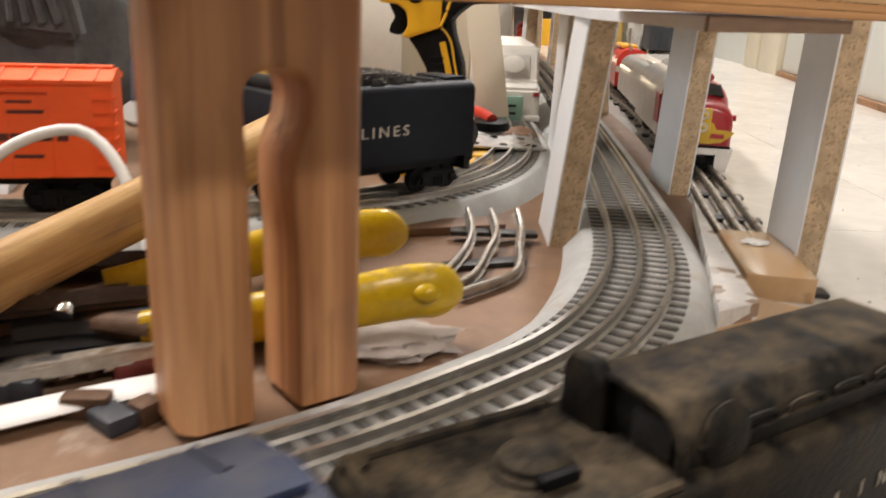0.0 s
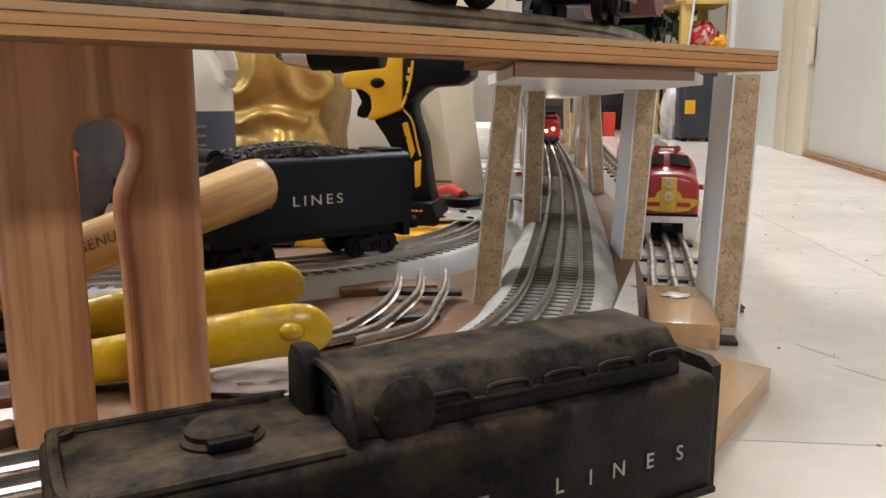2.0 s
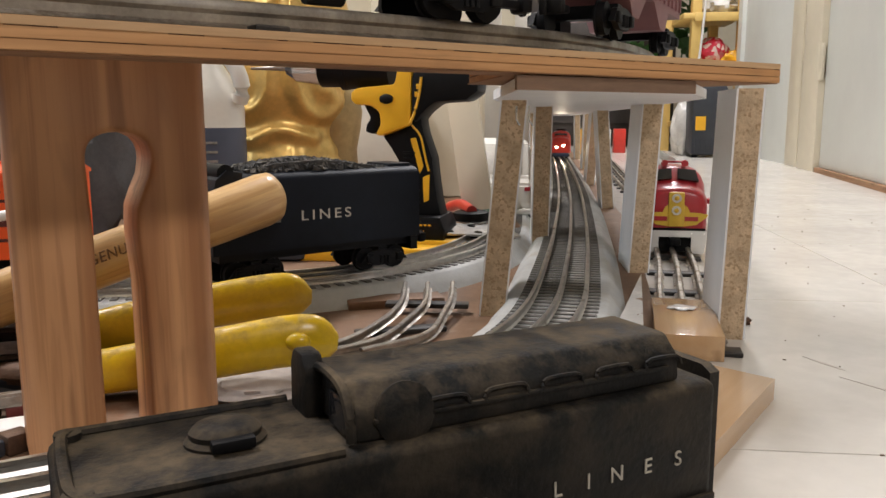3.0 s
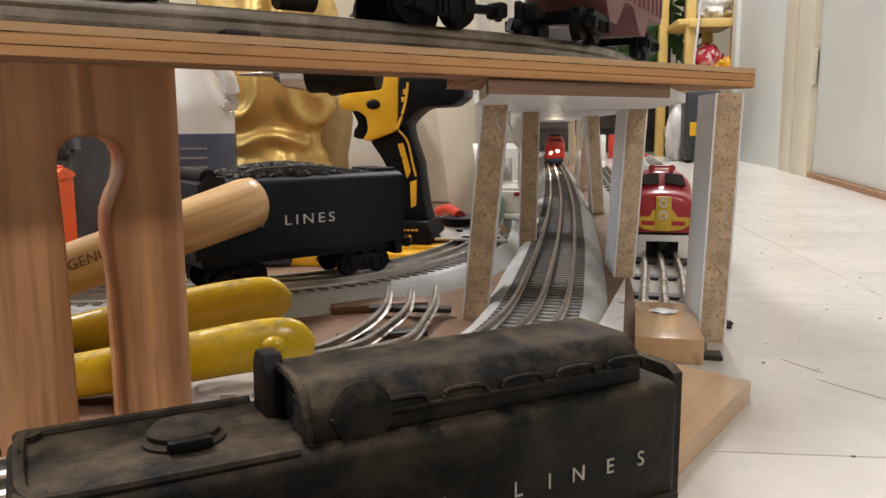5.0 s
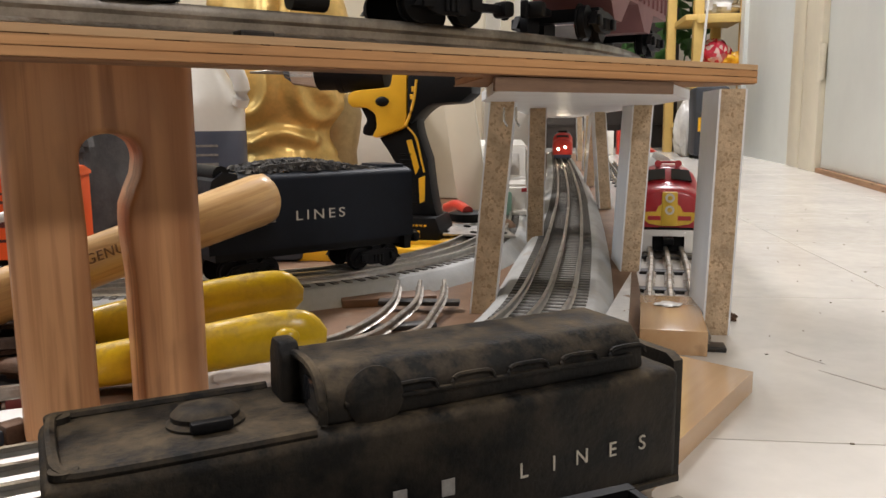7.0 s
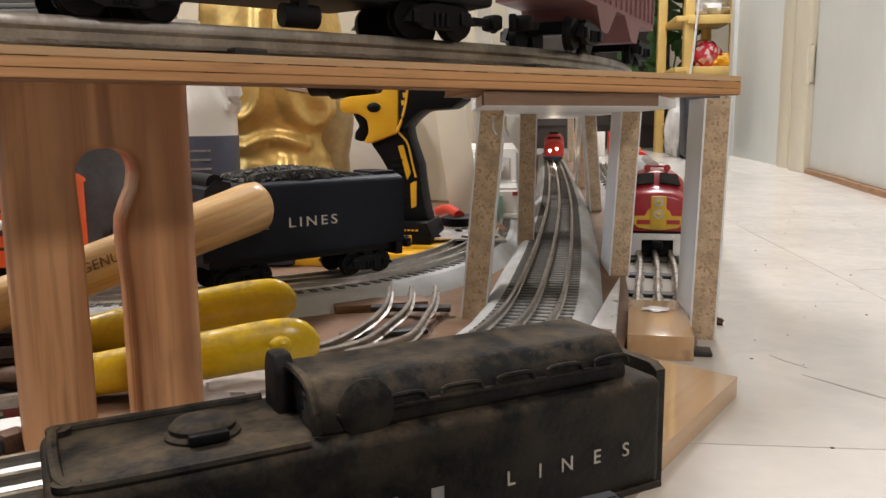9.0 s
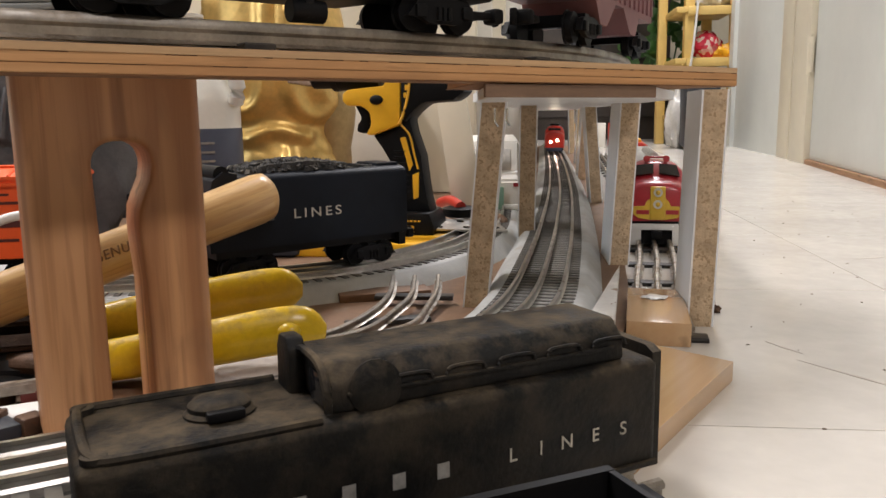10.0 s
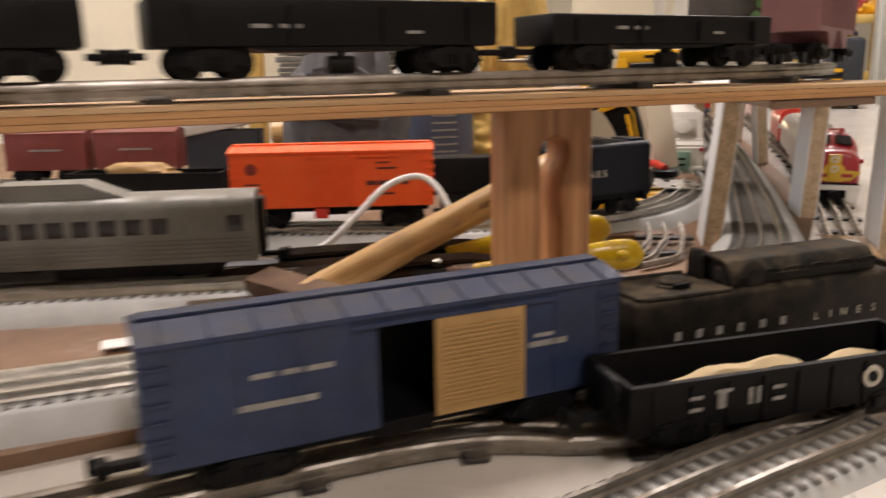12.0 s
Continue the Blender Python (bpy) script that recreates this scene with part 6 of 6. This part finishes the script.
# ---- under the pliers: tools and scraps ----
solid("pry_bar", tube(B(), spline([(-0.30, 0.50, 0.010), (-0.20, 0.545, 0.012), (-0.10, 0.575, 0.012), (-0.05, 0.59, 0.012)], 0.01), 0.007, 10, 0.004), RUST, "dark rusty pry bar lying on the board", "pry bar")
solid("steel_bar", tube(B(), spline([(-0.26, 0.455, 0.006), (-0.15, 0.505, 0.007), (-0.06, 0.545, 0.007)], 0.01), 0.009, 10, 0.005), CASE, "dark steel bar lying under the hammer", "bar")
IRON = shade("dark_tool_steel", (0.045, 0.030, 0.024), 0.42, 0.55, vary=0.4, scale=45, bump=0.5, bump_scale=300, dust=(0.12, 0.085, 0.06), dust_amount=0.25, dust_scale=60)


def flat_tool(kind, m, L, wide, thick, material, label, pivot=None):
    """A forged flat tool: tapering blade with eased edges and, where it has one, a bright pivot."""
    t = thing(kind, m, label, kind)
    bm = extrude(B(), [(-L / 2, -wide * 0.22), (-L * 0.20, -wide * 0.42), (L * 0.12, -wide * 0.50), (L * 0.36, -wide * 0.46), (L / 2, -wide * 0.20), (L / 2, wide * 0.18), (L * 0.30, wide * 0.46), (0.0, wide * 0.50), (-L * 0.28, wide * 0.34), (-L / 2, wide * 0.20)], 0, thick, "Z")
    bmesh.ops.bevel(bm, geom=bm.edges[:], offset=thick * 0.22, segments=2, affect="EDGES")
    part("blade", bm, material, t)
    if pivot is not None:
        part("pivot", lathe(B(), [(0.0062, 0.0), (0.0062, 0.0016), (0.0046, 0.0034), (0.002, 0.0040)], x=pivot, z=thick, seg=16), CHROME, t, "bright domed pivot bolt")
    return t


flat_tool("shears", pose(-0.150, 0.515, 0.012, -34, 0, 26), 0.17, 0.040, 0.009, IRON, "dark steel shears head with a bright pivot", 0.030)
flat_tool("shears", pose(-0.175, 0.560, 0.016, -30, 0, 20), 0.19, 0.034, 0.009, IRON, "dark brown steel shears blade lying on other tools", 0.045)
flat_tool("pincers", pose(-0.235, 0.505, 0.009, -26, 0, 32), 0.15, 0.036, 0.010, IRON, "dark worn pincers jaw lying on the board")
flat_tool("wrench", pose(-0.120, 0.485, 0.006, -12, 0, 31), 0.13, 0.018, 0.006, OLD_STEEL, "dull steel wrench lying on the board")
flat_tool("wrench", pose(-0.215, 0.450, 0.006, -10, 0, 30), 0.16, 0.016, 0.006, OLD_STEEL, "long dull steel wrench lying on the board")
for x, y, z, a, L, r, mtl, lab, kind in (
        (-0.085, 0.530, 0.012, 14, 0.11, 0.0100, CASE, "black plastic screwdriver grip lying behind the pine leg", "screwdriver"),
        (-0.225, 0.475, 0.007, 26, 0.20, 0.0060, IRON, "dark iron rod lying on the board", "rod"),
        (-0.265, 0.530, 0.010, 30, 0.16, 0.0085, CASE, "black rubber screwdriver grip lying on the board", "screwdriver")):
    ends = [(-L / 2, 0, 0), (-L / 4, 0.003, 0.001), (L / 6, -0.002, 0.0), (L / 2, 0.001, 0.0)]
    solid(kind, tube(B(), spline(ends, 0.012), r * 1.2, 10, r * 0.8), mtl, lab, kind.replace("_", " "), m=pose(x, y, z, 0, 0, a))
random.seed(14)
for k in range(34):
    x, y = random.uniform(-0.30, -0.05), random.uniform(0.46, 0.60)
    solid("metal_scrap", box(B(), random.uniform(0.008, 0.02), random.uniform(0.006, 0.012), random.uniform(0.004, 0.012), 0, 0, 0, bevel=0.0012), random.choice((RUST, OLD_STEEL, CASE, CASE, MAROON)), "small scrap of dark metal hardware on the board", "scrap", m=pose(x, y, 0.0, 0, 0, random.uniform(0, 180)), group="metal scraps")
for x, y, z in ((-0.115, 0.512, 0.022), (-0.20, 0.475, 0.018)):
    solid("bolt", lathe(B(), [(0.0045, 0.0), (0.0045, 0.003), (0.003, 0.005)], seg=12), CHROME, "bright chrome bolt head", "bolt", m=pose(x, y, z, -50))
lump("paper_scrap", pose(0.012, 0.545, 0.0), 0.035, 0.022, 0.006, shade("grey_scrap", (0.40, 0.35, 0.31), 0.85, vary=0.2, scale=30), "crumpled grey paper scrap on the board", "paper", 17, 0.4)
solid("wood_scrap", box(B(), 0.07, 0.022, 0.006, 0, 0, 0, bevel=0.0006), HARDBOARD, "splintered brown wood strip", "wood strip", m=pose(0.045, 0.745, 0.0, 0, 0, 20))
solid("white_wedge", extrude(B(), [(0, 0), (0.025, 0.015), (0.053, 0.243)], 0, 0.010, "Z"), shade("chipped_white", (0.75, 0.73, 0.70), 0.6, vary=0.15, scale=40, bump=0.8, bump_scale=200, fleck=(0.35, 0.25, 0.18), fleck_scale=120, fleck_amount=0.15), "chipped white painted wooden wedge beside the track", "wedge", m=pose(0.1785, 0.580, 0.002))
lump("tape_scrap", pose(0.2450, 0.722, 0.0076), 0.009, 0.007, 0.0008, CLEAR_BAG, "scrap of clear tape stuck on the pine offcut", "tape", 23, 0.5)
lump("dark_crumb", pose(0.2935, 0.744, FLOOR), 0.0028, 0.0028, 0.003, RUST, "dark crumb of dirt on the floor by the post", "crumb", 27, 0.5)
bm = B()
random.seed(33)
for k in range(60):
    x, y = random.uniform(0.28, 0.62), random.uniform(0.5, 1.5)
    box(bm, random.uniform(0.0004, 0.002), random.uniform(0.0004, 0.0014), 0.0005, x, y, FLOOR)
solid("floor_grit", bm, GRIT, "dark grit scattered over the vinyl floor", "grit", "stuff")
for y, s in ((0.685, 1), (0.69, -1)):
    solid("staple", tube(B(), [Vector((0.137 + 0.004 * s, y, 0.142)), Vector((0.137 + 0.004 * s, y, 0.134)), Vector((0.139 + 0.004 * s, y + 0.002, 0.130))], 0.0008, 6), CHROME, "bent staple under the shelf", "staple")

SCUFF = shade("scuff_mark", (0.42, 0.37, 0.31), 0.45, vary=0.2, scale=60)
for x, y, a, L in ((0.338, 0.600, -52, 0.075), (0.315, 0.655, -60, 0.03), (0.43, 0.72, -30, 0.04), (0.50, 0.98, 20, 0.05)):
    solid("scuff", extrude(B(), [(-L / 2, 0), (0, -0.0012), (L / 2, 0), (0, 0.0016)], 0, 0.0002, "Z"), SCUFF, "dull dark scuff mark on the vinyl floor", "scuff", m=pose(x, y, FLOOR, 0, 0, a))
